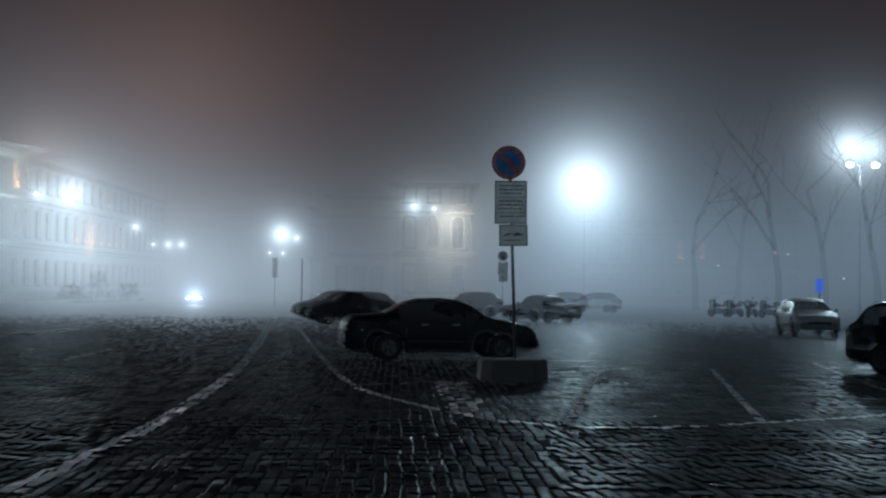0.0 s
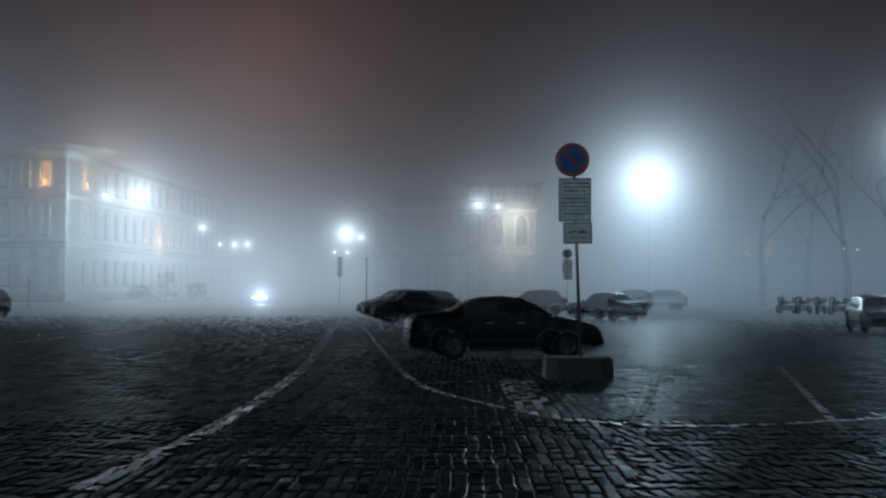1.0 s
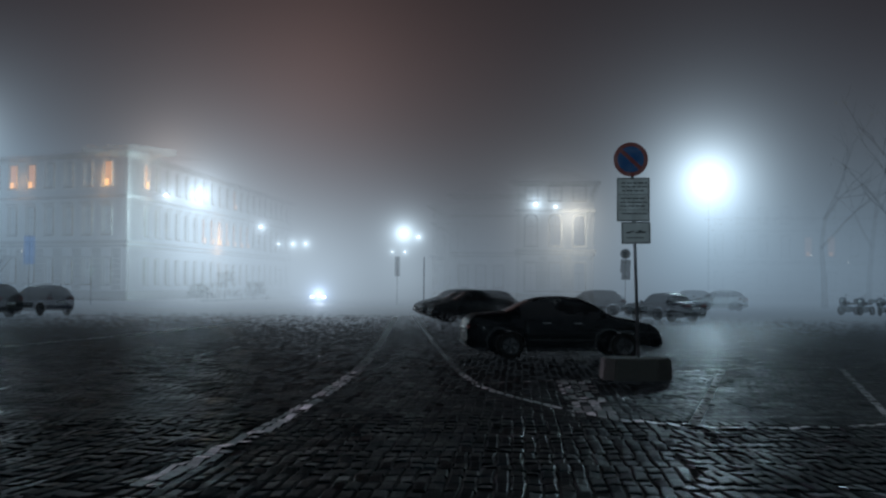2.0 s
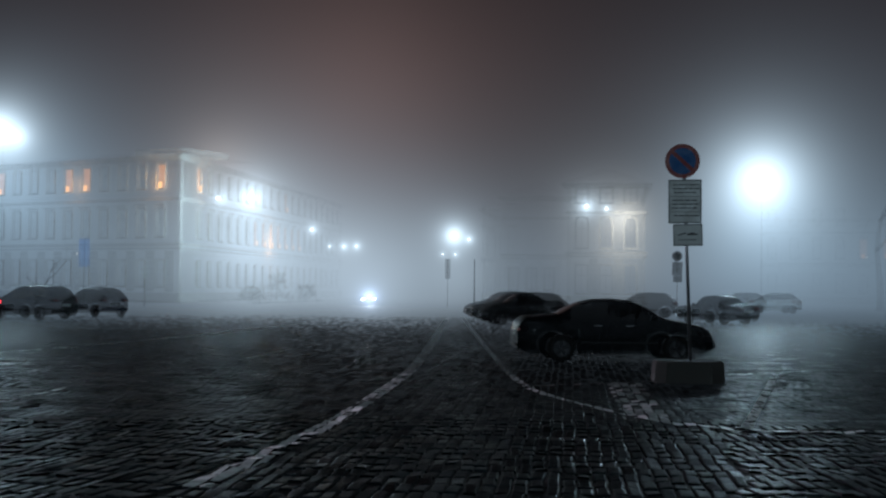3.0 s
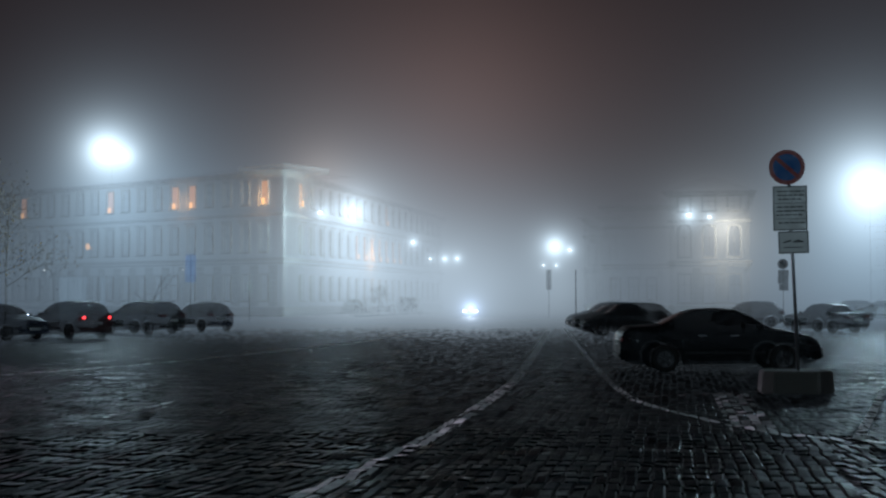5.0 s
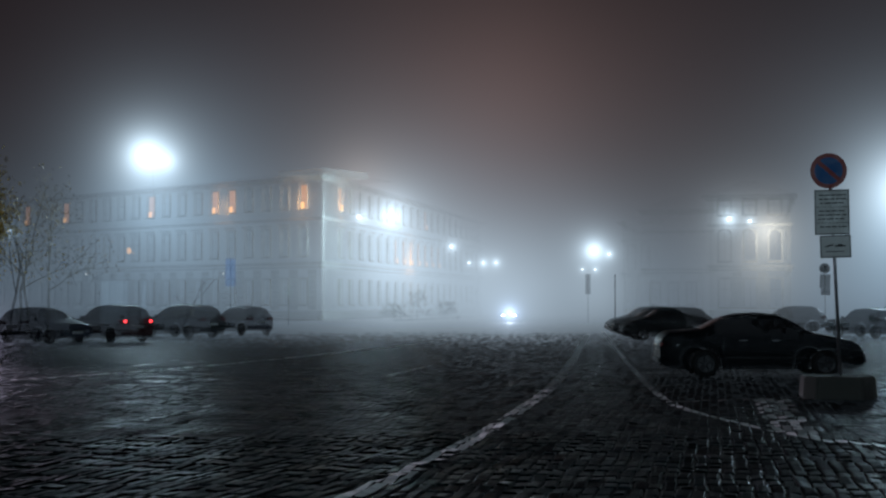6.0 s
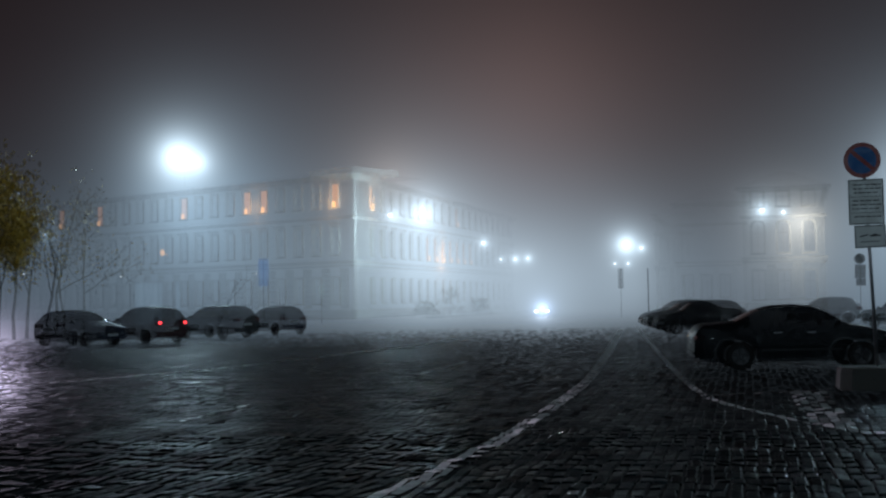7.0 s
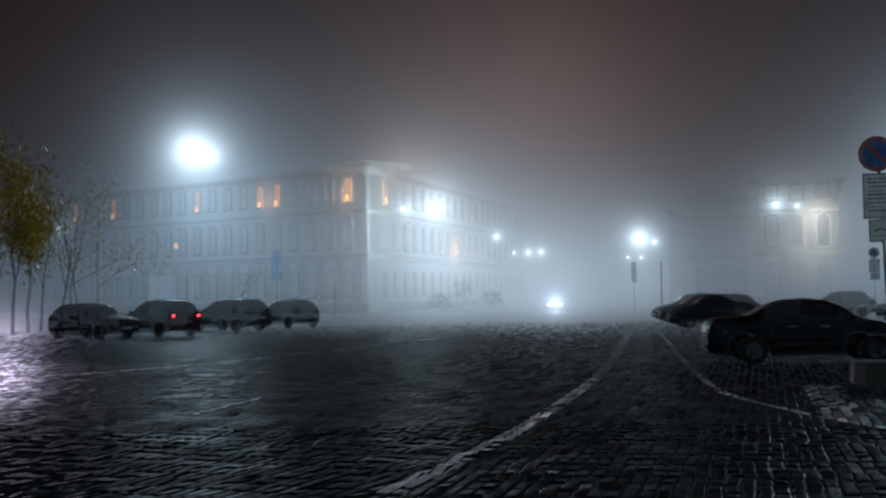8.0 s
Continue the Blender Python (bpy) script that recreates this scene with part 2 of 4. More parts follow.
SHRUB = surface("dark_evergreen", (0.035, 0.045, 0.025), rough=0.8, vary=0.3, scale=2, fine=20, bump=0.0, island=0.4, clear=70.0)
BULB = glowing("lamp_bulb", (0.90, 0.98, 1.0), 4.0, hazed=False)
BULB_SMALL = glowing("lamp_bulb_far", (0.90, 0.98, 1.0), 2.5, hazed=False)
WINDOW_LIT = glowing("window_warm", (1.0, 0.38, 0.08), 3.0)
UPLIGHT = glowing("window_uplight", (1.0, 0.50, 0.16), 7.0)
BULB_FAINT = glowing("lamp_bulb_faint", (0.85, 0.95, 1.0), 1.2, hazed=False)
HEADLIGHT_ON = glowing("headlight_on", (0.82, 0.90, 1.0), 6.0, hazed=False)
TAIL_ON = glowing("tail_lamp_on", (1.0, 0.05, 0.06), 5.0)
SCREEN_LIT = glowing("lit_panel", (0.50, 0.75, 1.0), 0.35)
BLUE_LIT = glowing("blue_lit_sign", (0.03, 0.16, 1.0), 0.7)


def car_paint(name, base, coat=0.05):
    return surface(name, base, rough=0.5, vary=0.12, scale=2.5, fine=90, bump=0.01, coat=coat, ior=1.2, clear=82.0)


PAINT_BLACK = car_paint("black_car_paint", (0.009, 0.013, 0.016))
PAINT_BLUE = car_paint("dark_blue_car_paint", (0.012, 0.02, 0.045))
PAINT_GREY = car_paint("dark_grey_car_paint", (0.035, 0.038, 0.042))
PAINT_SILVER = car_paint("silver_car_paint", (0.30, 0.32, 0.33))
# copy of the black paint with a much shorter painted-haze fade
PAINT_FAR = surface("black_paint_fade_copy", (0.012, 0.013, 0.016), rough=0.5, vary=0.12, scale=2.5, fine=90, bump=0.01, clear=42.0)
PAINT_RED = car_paint("dark_red_car_paint", (0.05, 0.012, 0.012))


# ---- small mesh helpers ----
def mesh_object(name, bm, material, smooth=False):
    me = bpy.data.meshes.new(name)
    bm.to_mesh(me)
    bm.free()
    if smooth:
        for p in me.polygons:
            p.use_smooth = True
    me.materials.append(material)
    return new(name, me)


def part(name, bm, material, parent, label="", smooth=False):
    ob = mesh_object(name, bm, material, smooth)
    ob.parent = parent
    if label:
        ob["label"] = label
    return ob


def thing(name, m, label, category, group="", kind=""):
    ob = new(name)
    ob.matrix_world = m
    return tagged(ob, label, category, group, kind)


def box(bm, x0, y0, z0, x1, y1, z1, bevel=0.0):
    made = bmesh.ops.create_cube(bm, size=1.0, matrix=Matrix.Translation(((x0 + x1) / 2, (y0 + y1) / 2, (z0 + z1) / 2)) @ Matrix.Diagonal((x1 - x0, y1 - y0, z1 - z0, 1)))
    if bevel:
        edges = list({e for v in made["verts"] for e in v.link_edges})
        bmesh.ops.bevel(bm, geom=edges, offset=bevel, segments=2, affect="EDGES")
    return bm


def boxed(*a, **k):
    return box(bmesh.new(), *a, **k)


def tube(bm, a, b, r0, r1=None, segments=10):
    a, b = Vector(a), Vector(b)
    r1 = r0 if r1 is None else r1
    d = b - a
    m = Matrix.Translation((a + b) / 2) @ d.to_track_quat("Z", "Y").to_matrix().to_4x4()
    bmesh.ops.create_cone(bm, cap_ends=True, segments=segments, radius1=r0, radius2=r1, depth=d.length, matrix=m)
    return bm


def ball(bm, centre, r, squash=1.0):
    bmesh.ops.create_uvsphere(bm, u_segments=14, v_segments=10, radius=r, matrix=Matrix.Translation(centre) @ Matrix.Diagonal((1, 1, squash, 1)))
    return bm


# ---- the ground ----
bm = bmesh.new()
bmesh.ops.create_grid(bm, x_segments=60, y_segments=60, size=1)
for v in bm.verts:
    v.co.x, v.co.y = [math.copysign(abs(c) ** 2.6, c) * 900 for c in v.co.xy]
    v.co.z = -0.03
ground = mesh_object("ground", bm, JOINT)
tagged(ground, "dark wet sand bed under the cobbled square", "ground", kind="structure")


# ---- buildings ----
def arch_outline(w, h, arched):
    """Window outline in its own plane: x across, z up, from the sill's middle."""
    if not arched:
        return [(-w / 2, 0), (w / 2, 0), (w / 2, h), (-w / 2, h)]
    r = w / 2
    return [(-r, 0), (r, 0)] + [(r * math.cos(a), h - r + r * math.sin(a)) for a in [math.pi * k / 8 for k in range(9)]]


def prism(bm, outline, y0, y1):
    front, back = [bm.verts.new((x, y0, z)) for x, z in outline], [bm.verts.new((x, y1, z)) for x, z in outline]
    bm.faces.new(front)
    bm.faces.new(back[::-1])
    k = len(outline)
    for i in range(k):
        bm.faces.new((front[i], back[i], back[(i + 1) % k], front[(i + 1) % k]))
    return bm


def ring(bm, outer, inner, y0, y1):
    k = len(outer)
    rows = [[bm.verts.new((x, y, z)) for x, z in o] for o, y in ((outer, y0), (inner, y0), (inner, y1), (outer, y1))]
    for a, b in ((0, 1), (1, 2), (2, 3), (3, 0)):
        for i in range(k):
            j = (i + 1) % k
            bm.faces.new((rows[a][i], rows[a][j], rows[b][j], rows[b][i]))
    return bm


def inset(outline, d, h):
    cx, cz = 0.0, h / 2
    w = max(x for x, _ in outline)
    return [(x * (w - d) / w, cz + (z - cz) * (cz - d) / cz) for x, z in outline]


def facade_window(parent, m, w, h, arched=False, lit=False, hood=False, wall=PLASTER):
    """A window under a house: surround, frame with bars, sill, panes; m puts its sill's middle on the wall."""
    o = arch_outline(w, h, arched)
    win = new("window")
    win.parent = parent
    win.matrix_local = m
    part("surround", ring(bmesh.new(), inset(o, -0.16, h), inset(o, -0.02, h), -0.16, -0.05), STONE_TRIM, win)
    if arched:
        r = w / 2
        square = [(x, z) if z <= h - r else (x / max(abs(x), z - h + r) * r, h - r + (z - h + r) / max(abs(x), z - h + r) * r) for x, z in o]
        part("spandrel", ring(bmesh.new(), [(x * 1.02, z) for x, z in square], o, -0.09, 0.10), wall, win)
    bm = ring(bmesh.new(), inset(o, -0.02, h), inset(o, 0.07, h), 0.0, 0.07)
    box(bm, -0.03, 0.005, 0.06, 0.03, 0.06, h - 0.07)
    box(bm, -w / 2 + 0.05, 0.005, h * 0.62, w / 2 - 0.05, 0.06, h * 0.62 + 0.06)
    part("frame", bm, FRAME, win)
    # a lit pane glows itself to imitate light from the sill lamp
    part("pane", prism(bmesh.new(), inset(o, 0.04, h), 0.03, 0.045), WINDOW_LIT if lit else DARK_PANE, win, "pane glowing warm orange, as if lit from below" if lit else "")
    part("sill", boxed(-w / 2 - 0.22, -0.32, -0.16, w / 2 + 0.22, -0.05, -0.03), STONE_TRIM, win)
    if lit:
        # glowing block also stands for the window's brighter lower part
        part("uplight", boxed(-w * 0.22, -0.26, -0.02, w * 0.22, -0.14, 0.55, bevel=0.03), UPLIGHT, win, "small orange floodlight on the sill")
    if hood:
        part("hood", boxed(-w / 2 - 0.25, -0.38, h + 0.22, w / 2 + 0.25, -0.08, h + 0.40), STONE_TRIM, win)
    return win


def wall_with_openings(bm, length, height, depth, openings):
    """A wall along x from 0, front at y=0, with rectangular openings (x0, x1, z0, z1) cut through."""
    xs = sorted({0.0, length, *[a for o in openings for a in o[:2]]})
    zs = sorted({0.0, height, *[a for o in openings for a in o[2:]]})

    def solid(i, j):
        if i < 0 or j < 0 or i >= len(xs) - 1 or j >= len(zs) - 1:
            return False
        x, z = (xs[i] + xs[i + 1]) / 2, (zs[j] + zs[j + 1]) / 2
        return not any(o[0] < x < o[1] and o[2] < z < o[3] for o in openings)

    def quad(*co):
        bm.faces.new([bm.verts.new(c) for c in co])
    for i in range(len(xs) - 1):
        for j in range(len(zs) - 1):
            if not solid(i, j):
                continue
            a, b, c, d = xs[i], xs[i + 1], zs[j], zs[j + 1]
            quad((a, 0, c), (b, 0, c), (b, 0, d), (a, 0, d))
            if not solid(i - 1, j):
                quad((a, 0, c), (a, 0, d), (a, depth, d), (a, depth, c))
            if not solid(i + 1, j):
                quad((b, 0, c), (b, depth, c), (b, depth, d), (b, 0, d))
            if not solid(i, j + 1):
                quad((a, 0, d), (b, 0, d), (b, depth, d), (a, depth, d))
            if not solid(i, j - 1):
                quad((a, 0, c), (a, depth, c), (b, depth, c), (b, 0, c))
    return bm


# storeys: sill height, window height, arched, hood
STOREYS = ((1.5, 2.4, False, False), (6.1, 2.6, False, True), (10.6, 2.2, False, False))


def facade(house, m, length, height, first, pitch, lit=(), storeys=STOREYS, width=1.0, wall=PLASTER, arched_all=None, rustic=True):
    """One front of a house: wall, courses, cornice and windows. m: x along the wall, y into it."""
    opens, wins = [], []
    x = first
    while x < length - 0.9:
        for s, (z, h, arched, hood) in enumerate(storeys):
            opens.append((x - width / 2, x + width / 2, z, z + h))
            wins.append((x, z, h, arched, hood, any(ls == s and abs(lx - x) < pitch / 2 for ls, lx in lit)))
        x += pitch
    body = part("wall", wall_with_openings(bmesh.new(), length, height, 0.35, opens), wall, house)
    body.matrix_local = m
    for name, z0, z1, proud in (("plinth", 0, 0.9, 0.12), ("string_course", 4.9, 5.1, 0.16), ("string_course", 5.2, 5.5, 0.28), ("string_course", 9.4, 9.7, 0.22),
                                ("cornice", height - 0.55, height - 0.3, 0.35), ("cornice", height - 0.3, height, 0.7)):
        p = part(name, boxed(-proud, -proud, z0, length + proud, -0.004, z1), STONE_TRIM, house)
        p.matrix_local = m
    if rustic:
        bm = bmesh.new()
        for k in range(8):
            z = 1.0 + k * 0.48
            for i in range(int(length / pitch) + 1):
                xa, xb = first + (i - 1) * pitch + width / 2 + 0.2, first + i * pitch - width / 2 - 0.2
                if 0 < xa and xb < length and xb - xa > 0.2:
                    box(bm, xa, -0.05, z, xb, -0.004, z + 0.42)
        p = part("rustication", bm, wall, house)
        p.matrix_local = m
        p["kind"] = "stuff"
    for x, z, h, arched, hood, on in wins:
        facade_window(house, m @ Matrix.Translation((x, 0.10, z)), width, h, arched, on, hood, wall)


def hip_roof(house, x0, y0, x1, y1, z, rise):
    bm = bmesh.new()
    e = 0.6
    base = [bm.verts.new(c) for c in ((x0 - e, y0 - e, z), (x1 + e, y0 - e, z), (x1 + e, y1 + e, z), (x0 - e, y1 + e, z))]
    d = min(x1 - x0, y1 - y0) * 0.42
    top = [bm.verts.new(c) for c in ((x0 + d, y0 + d, z + rise), (x1 - d, y0 + d, z + rise), (x1 - d, y1 - d, z + rise), (x0 + d, y1 - d, z + rise))]
    bm.faces.new(base[::-1])
    bm.faces.new(top)
    for i in range(4):
        bm.faces.new((base[i], base[(i + 1) % 4], top[(i + 1) % 4], top[i]))
    return part("roof", bm, ROOF, house)


# the palace at the street corner: its front looks over the square, its side runs down the street
palace = thing("palace", Matrix.Identity(4), "three-storey pale plaster palace with orange-lit windows under its cornice", "building")
CORNER, FRONT = Vector((-39.5, 113.3, 0)), 70.0
south = pose(*(CORNER - FRONT * Vector((math.cos(radians(24.5)), -math.sin(radians(24.5)), 0))), 0, 0, -24.5)
facade(palace, south, FRONT, 13.6, 3.02, 2.48, [(2, FRONT - s) for s in (2.71, 12.25, 14.78, 39.70, 47.26, 25.38)], width=0.95)
east = pose(*CORNER, 0, 0, 90.5)
facade(palace, east, 73, 13.6, 5.6, 3.4, [(2, 5.6), (2, 38.7)] + [(1, 26.0 + 3.4 * k) for k in range(7)], STOREYS, width=0.85, rustic=False)
roof = hip_roof(palace, 0, 0, FRONT, 9, 13.6, 0.9)
roof.matrix_local = south
p = part("pavilion_attic", boxed(FRONT - 5.5, -0.4, 13.62, FRONT + 0.4, 6, 14.2, bevel=0.06), STONE_TRIM, palace)
p.matrix_local = south
bm = tube(bmesh.new(), (FRONT - 27.6, -0.02, 6.9), (FRONT - 27.6, -0.6, 7.2), 0.03)
ball(bm, (FRONT - 27.6, -0.62, 7.15), 0.24, 1.5)
p = part("wall_lantern", bm, UPLIGHT, palace, "small orange wall lantern")
p.matrix_local = south
for s in (2.7, 13.5):
    lamp_light("cornice_uplight", south @ Vector((FRONT - s, -0.9, 11.2)), 170, (1.0, 0.55, 0.22), 0.15)
lamp_light("cornice_uplight", east @ Vector((5.5, -0.9, 11.2)), 170, (1.0, 0.55, 0.22), 0.15)
lamp_light("balcony_uplight", east @ Vector((31.4, -1.2, 6.6)), 900, (1.0, 0.55, 0.22), 0.3)

# houses on the other side of the street
corner_house = thing("corner_house", Matrix.Identity(4), "lamplit pale corner house with tall arched windows", "building")
STOREYS_B = ((1.2, 2.9, False, False), (5.9, 3.2, True, False), (10.6, 1.5, False, False))
facade(corner_house, pose(-5.0, 134, 0), 8.0, 12.6, 1.5, 2.5, (), STOREYS_B, 1.2)
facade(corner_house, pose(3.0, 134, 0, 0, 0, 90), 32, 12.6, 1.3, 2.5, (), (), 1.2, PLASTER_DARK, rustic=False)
hip_roof(corner_house, -5.0, 134, 3.0, 166, 12.6, 1.8)
row_house = thing("row_house", Matrix.Identity(4), "grey plaster street house fading in the fog", "building")
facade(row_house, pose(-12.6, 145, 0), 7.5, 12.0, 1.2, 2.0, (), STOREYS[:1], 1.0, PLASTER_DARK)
hip_roof(row_house, -12.6, 145, -5.1, 165, 12.0, 1.8)
street_house = thing("street_house", Matrix.Identity(4), "far pale street house beside the lamps", "building")
facade(street_house, pose(-16.9, 164, 0), 4.4, 12.0, 1.1, 1.7, (), STOREYS_B[:2], 0.9)
facade(street_house, pose(-16.9, 217, 0, 0, 0, -90), 53, 12.0, 1.3, 2.4, (), (), 1.0, rustic=False)
hip_roof(street_house, -16.9, 164, -12.5, 217, 12.0, 1.6)
park_house = thing("park_house", Matrix.Identity(4), "dark house behind the park trees, lost in fog", "building")
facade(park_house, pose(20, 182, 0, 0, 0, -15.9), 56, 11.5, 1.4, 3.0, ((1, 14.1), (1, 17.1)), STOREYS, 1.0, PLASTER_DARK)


# ---- street lamps ----
def street_lamp(place, height, heads, label, watts=0.0, bulb=0.2, light=None, far=False):
    """heads: offsets along the arm (x, y) from the pole; lamp heads shine downwards and all round."""
    lamp = thing("street_lamp", Matrix.Translation((place[0], place[1], 0)), label, "street lamp", "street lamps round the square")
    bm = bmesh.new()
    tube(bm, (0, 0, 0), (0, 0, 1.0), 0.12, 0.10, 12)
    tube(bm, (0, 0, 1.0), (0, 0, height), 0.06, 0.04, 12)
    tube(bm, (0, 0, 0.98), (0, 0, 1.04), 0.15, 0.15, 12)
    part("pole", bm, LAMP_STEEL, lamp)
    for k, (dx, dy) in enumerate(heads):
        bm = bmesh.new()
        tube(bm, (0, 0, height - 0.1), (dx * 0.6, dy * 0.6, height + 0.15), 0.04, 0.035, 8)
        tube(bm, (dx * 0.6, dy * 0.6, height + 0.15), (dx, dy, height + 0.12), 0.035, 0.03, 8)
        part("arm", bm, LAMP_STEEL, lamp)
        head = part("lamp_head", tube(ball(bmesh.new(), (dx, dy, height + 0.16), bulb * 1.15, 0.4), (dx, dy, height + 0.16), (dx, dy, height + 0.34), 0.12, 0.06), LAMP_STEEL, lamp)
        part("bulb", ball(bmesh.new(), (dx, dy, height - 0.02), bulb, 0.75), (BULB_FAINT if bulb < 0.12 else BULB_SMALL) if far else BULB, head, "glaring cold white bulb")
    if watts:
        for dx, dy in heads:
            lamp_light("lamp_light", (place[0] + dx, place[1] + dy, height - 0.5), watts / len(heads))
    return lamp


HEAD = "tall steel street lamp, its cold white light glaring in fog"
street_lamp(spot_at(-26.60, 88.4), 11.42, ((-0.7, 0.5), (0.75, -0.3)), "twin-headed " + HEAD, 7000)
street_lamp(spot_at(6.26, 83.0), 8.58, ((0, -0.4),), HEAD, 9000, 0.2)
street_lamp(spot_at(17.96, 66.9), 8.06, ((-0.6, -0.3), (0.7, -0.2)), "twin-headed " + HEAD, 5000)
street_lamp(spot_at(-16.16, 122.0), 9.91, ((0, -0.4),), HEAD, 3000, 0.2)
street_lamp(spot_at(-17.49, 117.5), 9.48, ((-0.1, -0.4),), HEAD, 3000, 0.18)
street_lamp(spot_at(-7.16, 150.0), 7.71, ((0, -0.3),), HEAD, 3000, 0.25)
street_lamp(spot_at(-6.49, 158.0), 7.59, ((0, -0.3),), HEAD, 0, 0.16, far=True)
street_lamp(spot_at(-1.29, 117.8), 9.17, ((0, -0.4),), HEAD, 0, 0.18)
street_lamp(spot_at(-0.41, 128.5), 9.62, ((0, -0.4),), HEAD, 0, 0.14)
for az, d, h in ((-13.45, 150, 8.21), (-12.68, 187, 7.42), (-12.05, 200, 7.82), (-11.49, 204, 8.01), (-7.66, 200, 6.80), (-7.09, 206, 6.92)):
    street_lamp(spot_at(az, d), h, ((0, -0.3),), "distant street lamp, a small white point in fog", 0, 0.13 + 0.05 * (az == -13.45), far=True)
for az, d, h, bulb in ((10.56, 135, 5.06, 0.054), (12.06, 140, 4.49, 0.054), (14.44, 130, 5.56, 0.066), (14.98, 130, 5.45, 0.078), (17.28, 120, 3.02, 0.072), (-32.46, 130, 8.51, 0.120), (-33.27, 130, 4.80, 0.072), (-29.28, 128, 4.40, 0.078), (-23.49, 132, 4.63, 0.078)):
    street_lamp(spot_at(az, d), h, ((0, -0.3),), "far park lamp, a faint point between trees", 0, bulb, far=True)
# unseen street lamp added behind the camera to light signs and near cobbles
street_lamp((0.5, -12.0), 8.6, ((0, 0.4),), HEAD, 4400, 0.2)
# the floodlight on the second of the two lamps by the corner house
data = bpy.data.lights.new("facade_floodlight", "SPOT")
data.energy, data.color, data.spot_size, data.spot_blend, data.shadow_soft_size = 2200, (1.0, 0.97, 0.85), radians(100), 0.8, 0.2
new("facade_floodlight", data).matrix_world = look((0.3, 130.0, 9.2), (1.6, 134.0, 7.4))


# ---- cars ----
def blend(table, x):
    """Smooth reading of a table of (x, value)."""
    if x <= table[0][0]:
        return table[0][1]
    for (a, va), (b, vb) in zip(table, table[1:]):
        if x <= b:
            k = (x - a) / (b - a)
            k = k * k * (3 - 2 * k) * 0.35 + k * 0.65
            return va + (vb - va) * k
    return table[-1][1]


# side outlines from tail (0) to nose (1): upper edge in metres; glass spans
SHAPES = {
    "sedan": dict(length=4.65, width=1.80, base=2.72, rear=1.02, belt=0.95,
                  top=((0, 0.72), (0.015, 0.92), (0.05, 1.04), (0.17, 1.075), (0.20, 1.09), (0.33, 1.37), (0.40, 1.445), (0.50, 1.465), (0.58, 1.43), (0.635, 1.34), (0.755, 1.02), (0.80, 0.98), (0.93, 0.86), (0.975, 0.76), (1, 0.58)),
                  back=(0.205, 0.325), screen=(0.64, 0.75), sides=((0.27, 0.345), (0.36, 0.50), (0.52, 0.665))),
    "boxy": dict(length=4.40, width=1.68, base=2.50, rear=0.98, belt=0.90,
                 top=((0, 0.80), (0.01, 0.93), (0.03, 0.97), (0.20, 0.99), (0.22, 1.0), (0.31, 1.33), (0.35, 1.40), (0.46, 1.42), (0.58, 1.39), (0.61, 1.34), (0.69, 0.99), (0.72, 0.96), (0.95, 0.87), (0.98, 0.80), (1, 0.62)),
                 back=(0.225, 0.305), screen=(0.615, 0.685), sides=((0.27, 0.33), (0.345, 0.47), (0.49, 0.625))),
    "hatch": dict(length=4.10, width=1.74, base=2.55, rear=0.72, belt=0.93,
                  top=((0, 0.78), (0.01, 0.98), (0.03, 1.06), (0.06, 1.14), (0.13, 1.40), (0.20, 1.475), (0.40, 1.50), (0.54, 1.46), (0.60, 1.38), (0.73, 1.04), (0.78, 0.98), (0.92, 0.84), (0.97, 0.74), (1, 0.58)),
                  back=(0.055, 0.125), screen=(0.605, 0.725), sides=((0.125, 0.20), (0.22, 0.39), (0.41, 0.635))),
    "estate": dict(length=4.55, width=1.78, base=2.68, rear=0.92, belt=0.98,
                   top=((0, 0.80), (0.01, 1.02), (0.03, 1.10), (0.05, 1.16), (0.10, 1.46), (0.16, 1.55), (0.40, 1.60), (0.54, 1.56), (0.60, 1.47), (0.72, 1.10), (0.77, 1.05), (0.92, 0.92), (0.97, 0.82), (1, 0.62)),
                   back=(0.045, 0.095), screen=(0.605, 0.715), sides=((0.10, 0.21), (0.23, 0.39), (0.41, 0.63))),
}
ROWS = (0, 1, 2, 3, 3.6, 4, 4.12, 4.5, 4.88, 5, 5.5, 6, 6.5, 7, 7.5, 8)


def section(s, k, u):
    """A point of the body's left half at station k (0 tail, 1 nose) and row u (0 sill to 8 roof middle)."""
    L, half = s["length"], s["width"] / 2
    x = k * L
    top = blend(s["top"], k)
    end = min(x, L - x)
    w = half * (1 - 0.16 * max(0, 1 - end / 0.55) ** 2.2)
    belt = min(s["belt"] + 0.06 * (0.5 - k), top - 0.035)
    sill = 0.19 + 0.16 * max(0, 1 - end / 0.35) ** 2
    for xw in (s["rear"], s["rear"] + s["base"]):
        d = abs(x - xw)
        if d < 0.385:
            sill = max(sill, 0.31 + math.sqrt(0.385 ** 2 - d * d))
    sill = min(sill, belt - 0.08)
    over = max(0.0, top - belt)
    roof = w * 0.95 - 0.42 * over
    mid = max(sill + 0.05, (sill + belt) * 0.52)
    pts = ((w * 0.93, sill), (w * 0.985, sill + min(0.08, (belt - sill) * 0.25)), (w, mid), (w * 0.985, belt - min(0.06, (belt - sill) * 0.2)), (w * 0.95, belt),
           (roof, top - min(0.06, over * 0.5)), (roof - 0.12, top - min(0.012, over * 0.2)), (roof * 0.5, top + 0.012), (0.0, top + 0.018))
    i = min(7, int(u))
    f = u - i
    a, b = pts[i], pts[i + 1]
    return Vector((x - L / 2, a[0] + (b[0] - a[0]) * f, a[1] + (b[1] - a[1]) * f))


